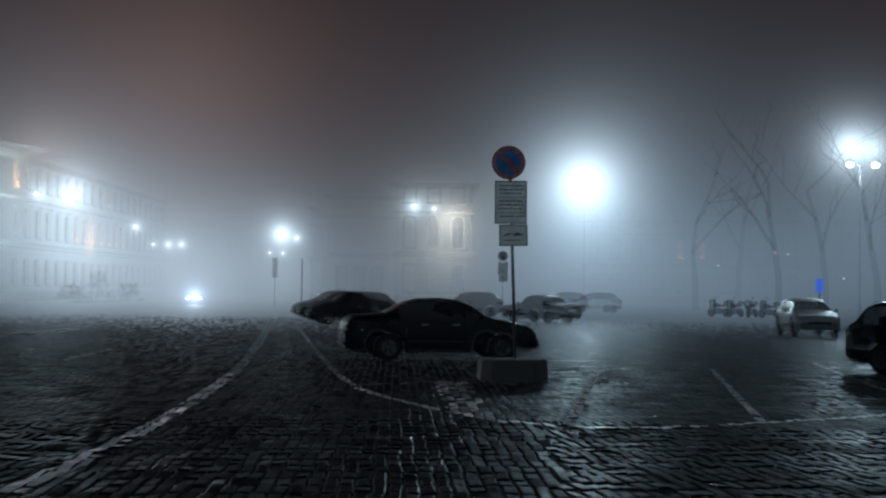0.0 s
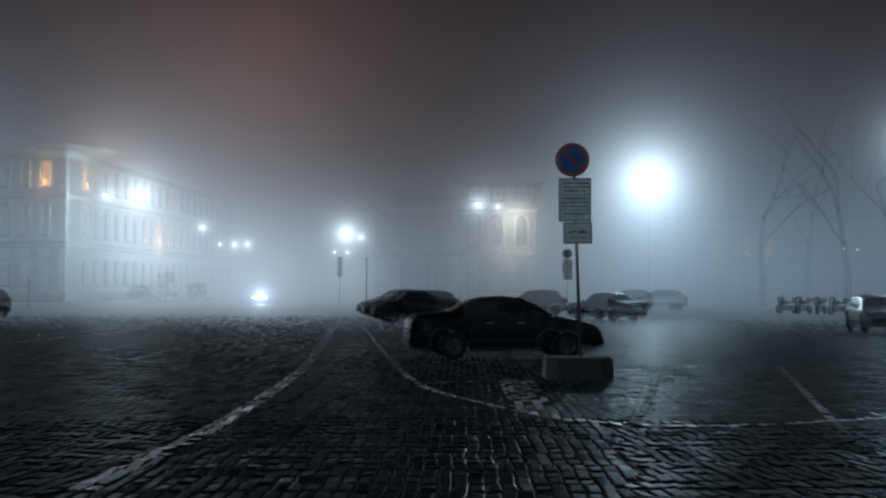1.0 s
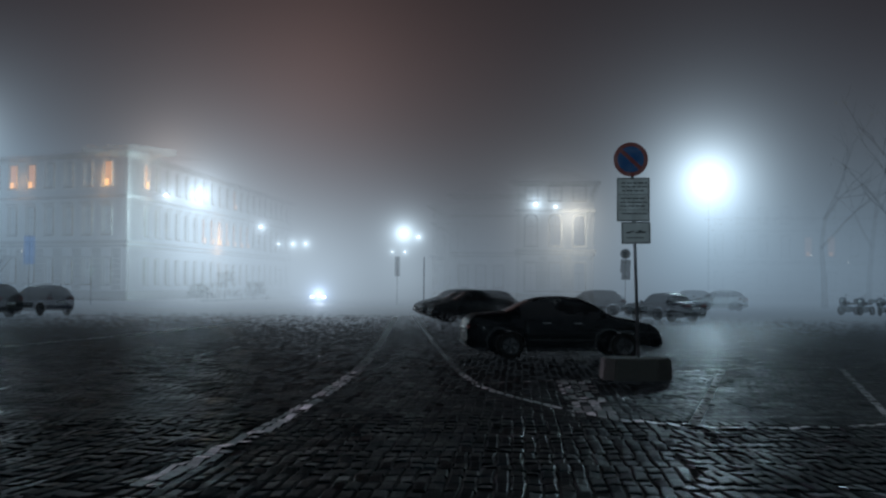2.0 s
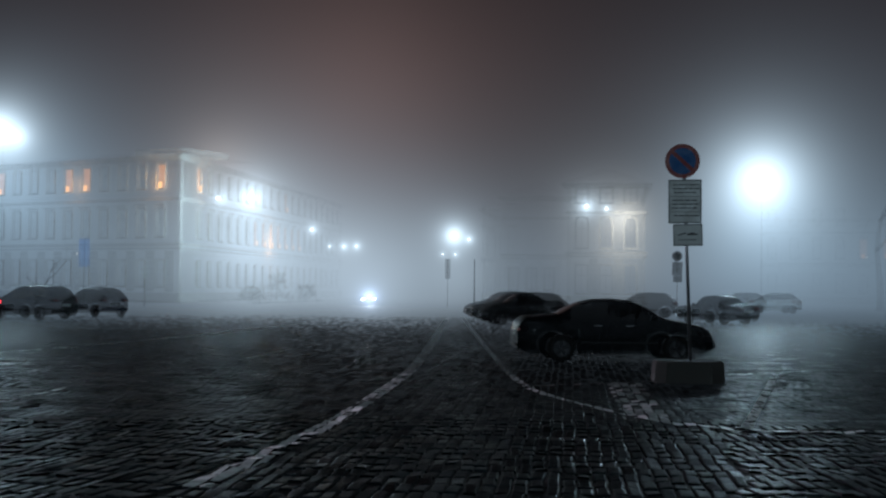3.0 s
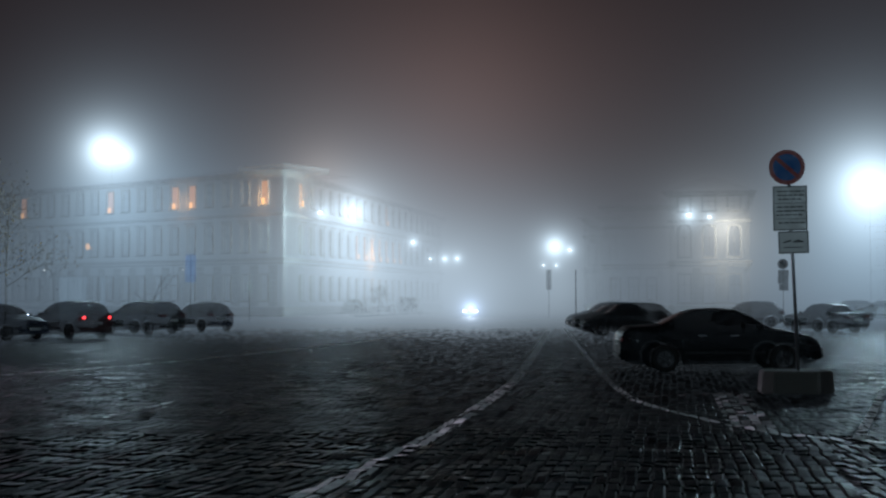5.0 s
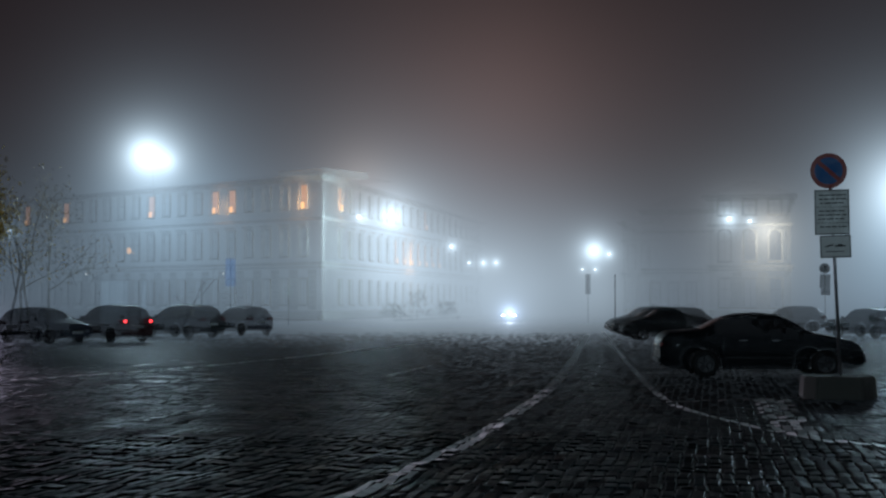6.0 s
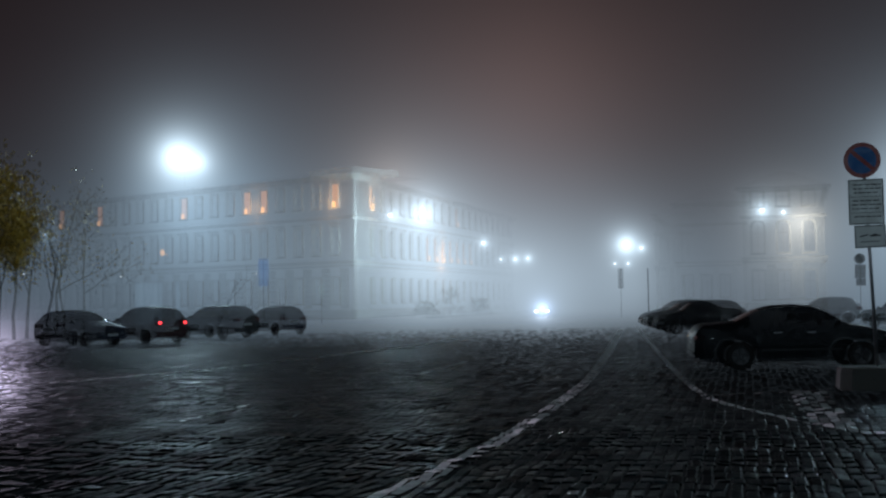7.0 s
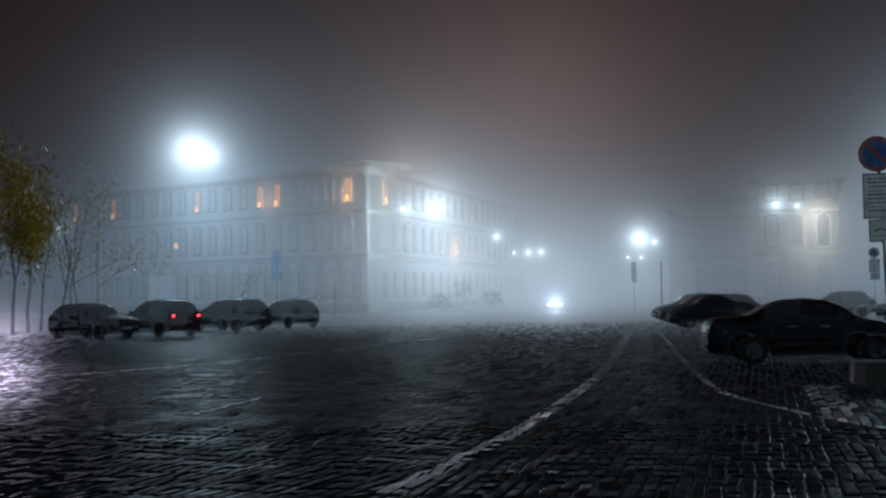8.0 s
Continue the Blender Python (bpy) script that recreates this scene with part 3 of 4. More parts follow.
def wheel_parts(car, x, y, side):
    tyre_bm = bmesh.new()
    k = 24
    prof = ((0.20, -0.095), (0.285, -0.10), (0.315, -0.07), (0.318, 0.0), (0.315, 0.07), (0.285, 0.10), (0.20, 0.095))
    rings = [[tyre_bm.verts.new((r * math.cos(2 * math.pi * i / k), d, r * math.sin(2 * math.pi * i / k))) for i in range(k)] for r, d in prof]
    for a, b in zip(rings, rings[1:]):
        for i in range(k):
            tyre_bm.faces.new((a[i], a[(i + 1) % k], b[(i + 1) % k], b[i]))
    wheel = new("wheel")
    wheel.parent = car
    wheel.matrix_local = Matrix.Translation((x, y, 0.318))
    part("tyre", tyre_bm, RUBBER, wheel, smooth=True)
    rim = bmesh.new()
    d = 0.07 * side
    ring_out = [rim.verts.new((0.205 * math.cos(2 * math.pi * i / k), d * 1.25, 0.205 * math.sin(2 * math.pi * i / k))) for i in range(k)]
    ring_in = [rim.verts.new((0.175 * math.cos(2 * math.pi * i / k), d * 1.1, 0.175 * math.sin(2 * math.pi * i / k))) for i in range(k)]
    ring_deep = [rim.verts.new((0.17 * math.cos(2 * math.pi * i / k), d * 0.2, 0.17 * math.sin(2 * math.pi * i / k))) for i in range(k)]
    for a, b in ((ring_out, ring_in), (ring_in, ring_deep)):
        for i in range(k):
            rim.faces.new((a[i], a[(i + 1) % k], b[(i + 1) % k], b[i]))
    rim.faces.new(ring_deep)
    tube(rim, (0, d * 0.3, 0), (0, d * 1.15, 0), 0.045, 0.04, 10)
    for i in range(5):
        a = 2 * math.pi * i / 5 + 0.3
        tube(rim, (0.03 * math.cos(a), d * 0.95, 0.03 * math.sin(a)), (0.18 * math.cos(a), d * 1.0, 0.18 * math.sin(a)), 0.030, 0.024, 6)
    part("rim", rim, ALLOY, wheel)


def make_car(kind, paint, place, heading, label, lights="", group="parked cars"):
    """heading: degrees, counter-clockwise from +x, in which the nose points."""
    s = SHAPES[kind]
    L, half = s["length"], s["width"] / 2
    close = math.hypot(place[0], place[1]) < 30
    car = thing("car", pose(place[0], place[1], 0, 0, 0, heading), label, "car", group)
    ks = {0.0, 1.0, 0.007, 0.993}
    ks |= {i / 60 for i in range(61)}
    for xw in (s["rear"], s["rear"] + s["base"]):
        for i in range(13):
            ks.add((xw + 0.385 * math.cos(math.pi * i / 12)) / L)
    for a, b in (s["back"], s["screen"], *s["sides"]):
        ks |= {a, b}
    ks = sorted(k for k in ks)
    ks = [k for i, k in enumerate(ks) if i == 0 or k - ks[i - 1] > 0.0012 or k in (s["back"] + s["screen"])]

    def region(k, u):
        if 4.1 < u < 4.9:
            for i, (a, b) in enumerate(s["sides"]):
                if a <= k <= b:
                    return "side_window", i
        if u > 5.4:
            if s["screen"][0] <= k <= s["screen"][1]:
                return "windscreen", 0
            if s["back"][0] <= k <= s["back"][1]:
                return "rear_window", 0
        return "body", 0
    meshes = {}
    for side in (1, -1):
        for k0, k1 in zip(ks, ks[1:]):
            for u0, u1 in zip(ROWS, ROWS[1:]):
                name, i = region((k0 + k1) / 2, (u0 + u1) / 2)
                key = (name, i, side if name == "side_window" else 0)
                bm, seen = meshes.setdefault(key, (bmesh.new(), {}))
                quad = []
                for k, u in ((k0, u0), (k1, u0), (k1, u1), (k0, u1)):
                    slot = (k, u, side if u < 8 else 0)
                    if slot not in seen:
                        p = section(s, k, u)
                        seen[slot] = bm.verts.new((p.x, p.y * side, p.z))
                    quad.append(seen[slot])
                try:
                    bm.faces.new(quad if side < 0 else quad[::-1])
                except ValueError:
                    pass
    body_bm, seen = meshes[("body", 0, 0)]
    for k in (ks[0], ks[-1]):
        loop = [seen[(k, u, 1)] for u in ROWS[:-1]] + [seen[(k, 8, 0)]] + [seen[(k, u, -1)] for u in ROWS[-2::-1]]
        body_bm.faces.new([body_bm.verts.new(v.co) for v in loop])
    for (name, i, side), (bm, _) in meshes.items():
        bmesh.ops.recalc_face_normals(bm, faces=bm.faces)
        if name == "body":
            part("body", bm, paint, car, smooth=True)
        else:
            part(name, bm, CAR_GLASS if close else CAR_PANE, car, smooth=True)
    # underside and cabin
    x0, x1 = -L / 2 + 0.2, L / 2 - 0.2
    if close:
        part("underbody", boxed(x0, -half + 0.32, 0.2, x1, half - 0.32, 0.34), BLACK_TRIM, car)
    belt = s["belt"]
    sa, sb = -L / 2 + s["screen"][0] * L, -L / 2 + s["sides"][1][0] * L
    for x in (sa - 0.75, sb - 0.25) if close else ():
        for y in (-0.36, 0.36):
            bm = boxed(x, y - 0.24, 0.35, x + 0.5, y + 0.24, 0.55, bevel=0.05)
            box(bm, x - 0.16, y - 0.23, 0.5, x, y + 0.23, belt + 0.05, bevel=0.05)
            box(bm, x - 0.17, y - 0.12, belt + 0.06, x - 0.06, y + 0.12, belt + 0.24, bevel=0.03)
            part("seat", bm, CABIN, car)
    if close:
        part("dashboard", boxed(sa + 0.25, -half + 0.2, 0.6, sa + 0.65, half - 0.2, belt - 0.04, bevel=0.04), CABIN, car)
    for side in (1, -1):
        for xw in (s["rear"], s["rear"] + s["base"]):
            wheel_parts(car, xw - L / 2, side * (half - 0.115), side)
        for xw in (s["rear"], s["rear"] + s["base"]) if close else ():
            arch = tube(bmesh.new(), (xw - L / 2, side * (half - 0.36), 0.33), (xw - L / 2, side * (half - 0.28), 0.33), 0.38, 0.38, 20)
            part("wheel_well", arch, BLACK_TRIM, car)
        # mirrors, handles, sill strip
        m = boxed(sa + 0.16, side * (half + 0.10) - 0.08, belt + 0.03, sa + 0.26, side * (half + 0.10) + 0.08, belt + 0.15, bevel=0.03)
        tube(m, (sa + 0.2, side * (half - 0.06), belt + 0.02), (sa + 0.2, side * (half + 0.06), belt + 0.08), 0.025)
        part("mirror", m, paint, car)
        for a, b in s["sides"][-2:]:
            xh = -L / 2 + a * L + 0.10
            part("door_handle", boxed(xh, side * (half - 0.02) - 0.02, belt - 0.12, xh + 0.2, side * (half - 0.02) + 0.02, belt - 0.085, bevel=0.008), CHROME, car)
        part("side_strip", boxed(-L / 2 + s["rear"] + 0.45, side * half - 0.012, 0.43, -L / 2 + s["rear"] + s["base"] - 0.45, side * half + 0.012, 0.48, bevel=0.006), BLACK_TRIM, car)
        # lamps
        nose, tail = section(s, 0.985, 3), section(s, 0.012, 3)
        hz, tz = nose.z - 0.03, tail.z - 0.02
        head = boxed(L / 2 - 0.30, side * (half - 0.36) - 0.16, hz - 0.10, L / 2 - 0.03, side * (half - 0.36) + 0.16, hz + 0.05, bevel=0.035)
        part("headlight", head, HEADLIGHT_ON if "head" in lights else LENS, car)
        lit = "tail" in lights
        rear = boxed(-L / 2 + 0.005, side * (half - 0.29) - 0.17, tz - 0.09, -L / 2 + 0.24, side * (half - 0.29) + 0.17, tz + 0.06, bevel=0.03)
        part("tail_light", rear, TAIL, car)
        if lit:
            part("brake_lamp", ball(bmesh.new(), (-L / 2 + 0.0, side * (half - 0.28), tz), 0.07, 0.9), TAIL_ON, car, "glowing red lamp")
    for x, z, name in ((L / 2 - 0.01, 0.42, "number_plate"), (-L / 2 + 0.01, 0.62, "number_plate")):
        sgn = 1 if x > 0 else -1
        plate = part(name, boxed(x - 0.012, -0.26, z, x + 0.012, 0.26, z + 0.11, bevel=0.004), PLATE_WHITE, car)
        bm = bmesh.new()
        for i in range(7):
            y = -0.20 + i * 0.062
            box(bm, x + sgn * 0.012, y, z + 0.025, x + sgn * 0.016, y + 0.035, z + 0.085)
        part("plate_bars", bm, INK, plate)
    bm = boxed(L / 2 - 0.05, -0.45, 0.50, L / 2 + 0.004, 0.45, 0.62, bevel=0.02)
    part("grille", bm, BLACK_TRIM, car)
    for x in (L / 2 - 0.10, -L / 2 + 0.10):
        part("bumper", boxed(x - 0.14, -half + 0.18, 0.30, x + 0.14, half - 0.18, 0.48, bevel=0.05), paint, car)
    if paint == PAINT_FAR:
        # painted haze hides all its parts but the lit headlights
        for ob in car.children_recursive:
            if ob.data and ob.data.materials[0] != HEADLIGHT_ON:
                ob.data.materials[0] = PAINT_FAR
    return car


def view_heading(az, side, turn):
    """Heading of a car seen from the square at az: turn degrees away from a straight rear view, its nose to the left (side -1) or right."""
    a = radians(az)
    v, r = Vector((math.sin(a), math.cos(a))), Vector((math.cos(a), -math.sin(a)))
    d = v * math.cos(radians(turn)) + r * side * math.sin(radians(turn))
    return math.degrees(math.atan2(d.y, d.x))


make_car("sedan", PAINT_BLACK, (-0.12, 31.2), 11, "black four-door saloon parked in a marked bay")
make_car("hatch", PAINT_GREY, (-4.15, 58.85), 195.9, "dark grey hatchback parked nose to the white line")
make_car("sedan", PAINT_BLACK, (-4.85, 63.83), 195.8, "black saloon parked between two other cars")
make_car("hatch", PAINT_BLACK, (-5.95, 68.84), 195.5, "black hatchback at the end of the parked row")
make_car("hatch", PAINT_GREY, (1.60, 77.67), 172.5, "grey hatchback with a pale windscreen in the fog")
make_car("boxy", PAINT_GREY, (5.06, 65.79), 129.6, "old grey boxy saloon with a pale rear window")
make_car("hatch", PAINT_GREY, (9.61, 100.83), 122.0, "small grey car faint in the fog")
make_car("hatch", PAINT_SILVER, (11.53, 98.35), 192.4, "pale hatchback faint in the fog")
make_car("hatch", PAINT_SILVER, (14.3, 50.5), 267.3, "silver hatchback facing the square, wet with fog")
make_car("estate", PAINT_BLACK, (10.86, 26.86), -47.2, "black hatchback with pale windows parked in a bay")
make_car("hatch", PAINT_BLUE, spot_at(-31.06, 56.2), view_heading(-31.06, 1, 140), "dark blue hatchback parked under the birches", group="cars by the palace")
make_car("estate", PAINT_RED, spot_at(-28.33, 58), view_heading(-28.33, -1, 30), "dark red estate car with glowing tail lamps", "tail", group="cars by the palace")
make_car("estate", PAINT_BLACK, spot_at(-25.33, 64), view_heading(-25.33, -1, 42), "black estate car parked in the row by the palace", group="cars by the palace")
make_car("hatch", PAINT_BLUE, spot_at(-22.77, 69), view_heading(-22.77, -1, 30), "dark blue hatchback at the end of the row", group="cars by the palace")
make_car("hatch", PAINT_FAR, spot_at(-10.9, 120), 270 + 9, "car driving up with bright bluish headlights", "head", group="moving cars")
# its beam, and an added violet spot for an unseen car, on the cobbles
for spot_name, eye, aim, watts, colour in (("headlight_beam", spot_at(-10.9, 117, 0.7), spot_at(-9.8, 75, 0), 6000, (0.8, 0.9, 1.0)),
                                           ("headlight_beam", spot_at(-40.0, 46, 1.3), spot_at(-34.5, 30, 0.0), 70000, (0.85, 0.76, 1.0))):
    data = bpy.data.lights.new(spot_name, "SPOT")
    data.energy, data.color, data.spot_size, data.spot_blend, data.shadow_soft_size = watts, colour, radians(46), 1.0, 0.1
    new(spot_name, data).matrix_world = look(eye, aim)


# ---- parking signs ----
def parking_sign(place, facing, lean, block, label, face=(SIGN_RED, SIGN_BLUE, SIGN_WHITE)):
    red, blue, white = face
    m = pose(place[0], place[1], 0, 0, 0, facing) @ pose(0, 0, 0.38 if block else 0, 0, lean, 0)
    sign = thing("parking_sign", m, label, "road sign", "no-parking signs")
    h = 4.03
    part("pole", tube(bmesh.new(), (0, 0, -0.04), (0, 0, h), 0.032, 0.032, 14), METAL_GREY, sign, smooth=True)
    disc = new("disc")
    disc.parent = sign
    disc.matrix_local = Matrix.Translation((-0.02, -0.045, h - 0.30))
    back = tube(bmesh.new(), (0, 0.012, 0), (0, -0.012, 0), 0.32, 0.32, 48)
    part("rim", back, red, disc, "red outer ring")
    part("field", tube(bmesh.new(), (0, 0, 0), (0, -0.016, 0), 0.245, 0.245, 48), blue, disc, "blue field")
    bar = boxed(-0.255, -0.020, -0.036, 0.255, -0.004, 0.036)
    bmesh.ops.rotate(bar, verts=bar.verts, cent=(0, 0, 0), matrix=Matrix.Rotation(radians(45), 3, "Y"))
    part("slash", bar, red, disc, "red diagonal bar")
    for name, x, z, w, hh, ang, rows in (("text_plate", 0.0, h - 1.055, 0.61, 0.82, 2.0, 9), ("tow_plate", 0.03, h - 1.68, 0.54, 0.41, 1.0, 0)):
        plate = new(name)
        plate.parent = sign
        plate.matrix_local = pose(x, -0.05, z, 0, ang, 0)
        part("sheet", boxed(-w / 2, -0.008, -hh / 2, w / 2, 0.008, hh / 2, bevel=0.006), white, plate)
        border = ring(bmesh.new(), [(-w / 2 + .008, -hh / 2 + .008), (w / 2 - .008, -hh / 2 + .008), (w / 2 - .008, hh / 2 - .008), (-w / 2 + .008, hh / 2 - .008)],
                      [(-w / 2 + .024, -hh / 2 + .024), (w / 2 - .024, -hh / 2 + .024), (w / 2 - .024, hh / 2 - .024), (-w / 2 + .024, hh / 2 - .024)], -0.0105, -0.0065)
        part("border", border, INK, plate)
        rnd = random.Random(len(name))
        for k in range(rows):
            z0 = hh / 2 - 0.10 - k * 0.072
            if k in (3, 7):
                part("rule", boxed(-w / 2 + 0.03, -0.0105, z0 - 0.004, w / 2 - 0.03, -0.0065, z0 + 0.004), INK, plate)
                continue
            bm, x0 = bmesh.new(), -w / 2 + 0.06 + 0.04 * rnd.random()
            while x0 < w / 2 - 0.09:
                x1 = min(x0 + 0.05 + 0.08 * rnd.random(), w / 2 - 0.05)
                box(bm, x0, -0.0105, z0 - 0.011, x1, -0.0065, z0 + 0.011)
                x0 = x1 + 0.018
            part("text_line", bm, INK, plate)
        if not rows:
            # a tow truck drawn as two slanting strokes
            bm = boxed(-0.18, -0.0105, 0.005, -0.03, -0.0065, 0.03)
            bmesh.ops.rotate(bm, verts=bm.verts, cent=(-0.1, 0, 0), matrix=Matrix.Rotation(radians(-14), 3, "Y"))
            box(bm, -0.01, -0.0105, -0.005, 0.18, -0.0065, 0.022)
            box(bm, 0.04, -0.0105, 0.024, 0.12, -0.0065, 0.045)
            part("tow_truck", bm, INK, plate)
            part("text_line", boxed(-0.17, -0.0105, -0.10, 0.15, -0.0065, -0.085), INK, plate)
    for z in (h - 0.30, h - 0.85, h - 1.20, h - 1.60):
        part("clamp", boxed(-0.05, -0.042, z - 0.015, 0.05, 0.036, z + 0.015, bevel=0.004), METAL_GREY, sign)
    return sign


parking_sign((1.39, 24.33), -2, -2.25, True, "no-parking sign with two text plates on a leaning pole")
# red, blue and white faces all coloured dark to imitate an unlit silhouette
parking_sign((3.7, 79.6), -2, 0.5, False, "second no-parking sign, coloured dark as a dim silhouette in the fog", (METAL_DARK, METAL_DARK, METAL_DARK))

bm = bmesh.new()
w, d, c, h = 0.66, 0.55, 0.22, 0.40
outline = [(-w + c, -d), (w - c * 1.4, -d), (w, -d + c * 1.6), (w, d - c), (w - c, d), (-w + c, d), (-w, d - c), (-w, -d + c * 0.6)]
low = [bm.verts.new((x, y, 0)) for x, y in outline]
top = [bm.verts.new((x * 0.95, y * 0.95, h)) for x, y in outline]
bm.faces.new(low[::-1])
bm.faces.new(top)
for i in range(8):
    bm.faces.new((low[i], low[(i + 1) % 8], top[(i + 1) % 8], top[i]))
bmesh.ops.bevel(bm, geom=[e for e in bm.edges], offset=0.025, segments=2, affect="EDGES")
block = mesh_object("concrete_block", bm, CONCRETE)
block.matrix_world = pose(1.34, 24.29, 0.0, 0, 0, 4)
tagged(block, "chamfered grey concrete block holding the sign pole", "concrete block")


# ---- posts, boards, motorcycles ----
def small_sign(az, dist, z0, z1, w, mat, label, name="street_sign"):
    p = spot_at(az, dist)
    s = thing(name, pose(p.x, p.y, 0, 0, 0, -az), label, "road sign")
    part("pole", tube(bmesh.new(), (0, 0, 0), (0, 0, z1), 0.035), METAL_DARK, s)
    part("plate", boxed(-w / 2, -0.06, z0, w / 2, -0.036, z1, bevel=0.008), mat, s)
    return s


small_sign(-23.23, 96.4, 2.9, 4.9, 0.75, SIGN_BLUE, "tall narrow bluish banner sign on a post")
small_sign(-20.69, 99.1, 2.2, 2.9, 0.5, SIGN_WHITE, "small pale sign on a post by the palace")
small_sign(-7.43, 109.8, 2.4, 4.1, 0.45, METAL_DARK, "dark traffic signal box on a post")
small_sign(16.32, 61.6, 1.72, 2.35, 0.34, BLUE_LIT, "small glowing blue parking sign on a post")
p = spot_at(-6.24, 83.0)
post = thing("bollard_post", pose(p.x, p.y, 0), "slim dark steel post beside the white line", "post")
part("pole", tube(bmesh.new(), (0, 0, 0), (0, 0, 3.5), 0.05, 0.04), METAL_DARK, post)
part("foot", boxed(-0.5, -0.3, 0, 0.5, 0.3, 0.35, bevel=0.04), CONCRETE, post)

for az, dist, w in ((-28.18, 85.7, 1.9), (-26.93, 85.7, 0.5)):
    p = spot_at(az, dist)
    board = thing("lit_showcase", pose(p.x, p.y, 0, 0, 0, -az), "upright glass showcase glowing pale blue by the palace", "showcase")
    part("frame", ring(bmesh.new(), [(-w / 2, 0.2), (w / 2, 0.2), (w / 2, 3.2), (-w / 2, 3.2)], [(-w / 2 + .1, 0.35), (w / 2 - .1, 0.35), (w / 2 - .1, 3.1), (-w / 2 + .1, 3.1)], -0.08, 0.08), LAMP_STEEL, board)
    part("lit_pane", boxed(-w / 2 + 0.1, -0.03, 0.35, w / 2 - 0.1, 0.03, 3.1), SCREEN_LIT, board)
    for x in (-w / 2 + 0.06, w / 2 - 0.06):
        part("leg", boxed(x - 0.05, -0.06, 0, x + 0.05, 0.06, 0.2), LAMP_STEEL, board)


def motorcycle(place, heading):
    m = thing("motorcycle", pose(place[0], place[1], 0, 0, 0, heading) @ pose(0, 0, 0, 8, 0, 0), "dark motorcycle parked on its side stand", "motorcycle", "row of motorcycles")
    for x in (-0.68, 0.68):
        bm = bmesh.new()
        k = 20
        for r0, r1 in ((0.30, 0.22),):
            rows = [[bm.verts.new((x + r * math.cos(2 * math.pi * i / k), y, 0.31 + r * math.sin(2 * math.pi * i / k))) for i in range(k)] for r, y in ((0.22, -0.05), (0.30, -0.04), (0.30, 0.04), (0.22, 0.05))]
            for a in range(4):
                for i in range(k):
                    bm.faces.new((rows[a][i], rows[a][(i + 1) % k], rows[(a + 1) % 4][(i + 1) % k], rows[(a + 1) % 4][i]))
        tube(bm, (x, -0.06, 0.31), (x, 0.06, 0.31), 0.23, 0.23, 8)
        part("wheel", bm, RUBBER, m)
    part("engine", boxed(-0.25, -0.18, 0.22, 0.28, 0.18, 0.58, bevel=0.05), METAL_DARK, m)
    part("tank", ball(bmesh.new(), (0.18, 0, 0.78), 0.28, 0.6), PAINT_BLACK, m, smooth=True)
    part("seat", boxed(-0.75, -0.13, 0.70, -0.05, 0.13, 0.82, bevel=0.05), BLACK_TRIM, m)
    bm = tube(bmesh.new(), (0.68, 0, 0.31), (0.42, 0, 1.02), 0.035)
    tube(bm, (0.42, -0.36, 1.05), (0.42, 0.36, 1.05), 0.018)
    part("fork", bm, METAL_GREY, m)
    part("headlamp", ball(bmesh.new(), (0.56, 0, 0.92), 0.10), LENS, m, smooth=True)
    part("fairing", boxed(0.30, -0.24, 0.55, 0.62, 0.24, 1.18, bevel=0.09), PAINT_BLACK, m)
    part("tail_box", boxed(-0.95, -0.2, 0.80, -0.62, 0.2, 1.08, bevel=0.06), BLACK_TRIM, m)
    tube_bm = tube(bmesh.new(), (0.45, 0.3, 1.06), (0.42, 0.34, 1.28), 0.01)
    part("mirror", ball(tube_bm, (0.42, 0.34, 1.3), 0.06, 0.7), CHROME, m)


for k in range(4):
    motorcycle((18.6 + 0.9 * k, 86.5 - 0.9 * k), 212 + 12 * (k % 3))


# ---- trees and shrubs ----
def leaf_cloud(bm, rnd, centre, spread, count, size):
    for _ in range(count):
        p = Vector(centre) + Vector([rnd.gauss(0, s) for s in spread])
        q = Euler([rnd.uniform(0, 6.28) for _ in range(3)]).to_matrix()
        s = size * rnd.uniform(0.6, 1.4)
        bm.faces.new([bm.verts.new(p + q @ Vector(c)) for c in ((-s, 0, 0), (0, -s * 0.6, 0), (s, 0, 0), (0, s * 0.6, 0))])


def limb(bm, rnd, a, d, length, r, depth, tips):
    """A bending limb that forks."""
    a, d = Vector(a), Vector(d).normalized()
    steps = 4
    for k in range(steps):
        b = a + d * (length / steps)
        tube(bm, a, b, r * (1 - 0.14 * k), r * (1 - 0.14 * (k + 1)), 7 if depth > 1 else 5)
        d = (d + Vector([rnd.gauss(0, 0.11) for _ in range(3)]) + Vector((0, 0, 0.03))).normalized()
        a = b
        if depth and k >= 1:
            e = (d + Vector((rnd.gauss(0, 0.7), rnd.gauss(0, 0.7), rnd.uniform(-0.1, 0.5)))).normalized()
            limb(bm, rnd, a, e, length * rnd.uniform(0.45, 0.65), r * 0.5, depth - 1, tips)
    tips.append(a)


def tree(place, height, seed, bark, leaves, label, per_tip=0, droop=0.8, spread=0.35, lean=(0, 0), r=0.14, size=0.07):
    rnd = random.Random(seed)
    t = thing("tree", pose(place[0], place[1], 0), label, "tree", "trees round the square")
    bm, tips = bmesh.new(), []
    limb(bm, rnd, (0, 0, -0.05), (lean[0], lean[1], 1), height, r, 3, tips)
    part("trunk", bm, bark, t, smooth=True)
    if per_tip:
        bm = bmesh.new()
        for p in tips:
            if p.z > height * 0.28:
                leaf_cloud(bm, rnd, p - Vector((0, 0, droop * 0.5)), (spread, spread, droop), per_tip, size)
        part("crown", bm, leaves, t)
    return t


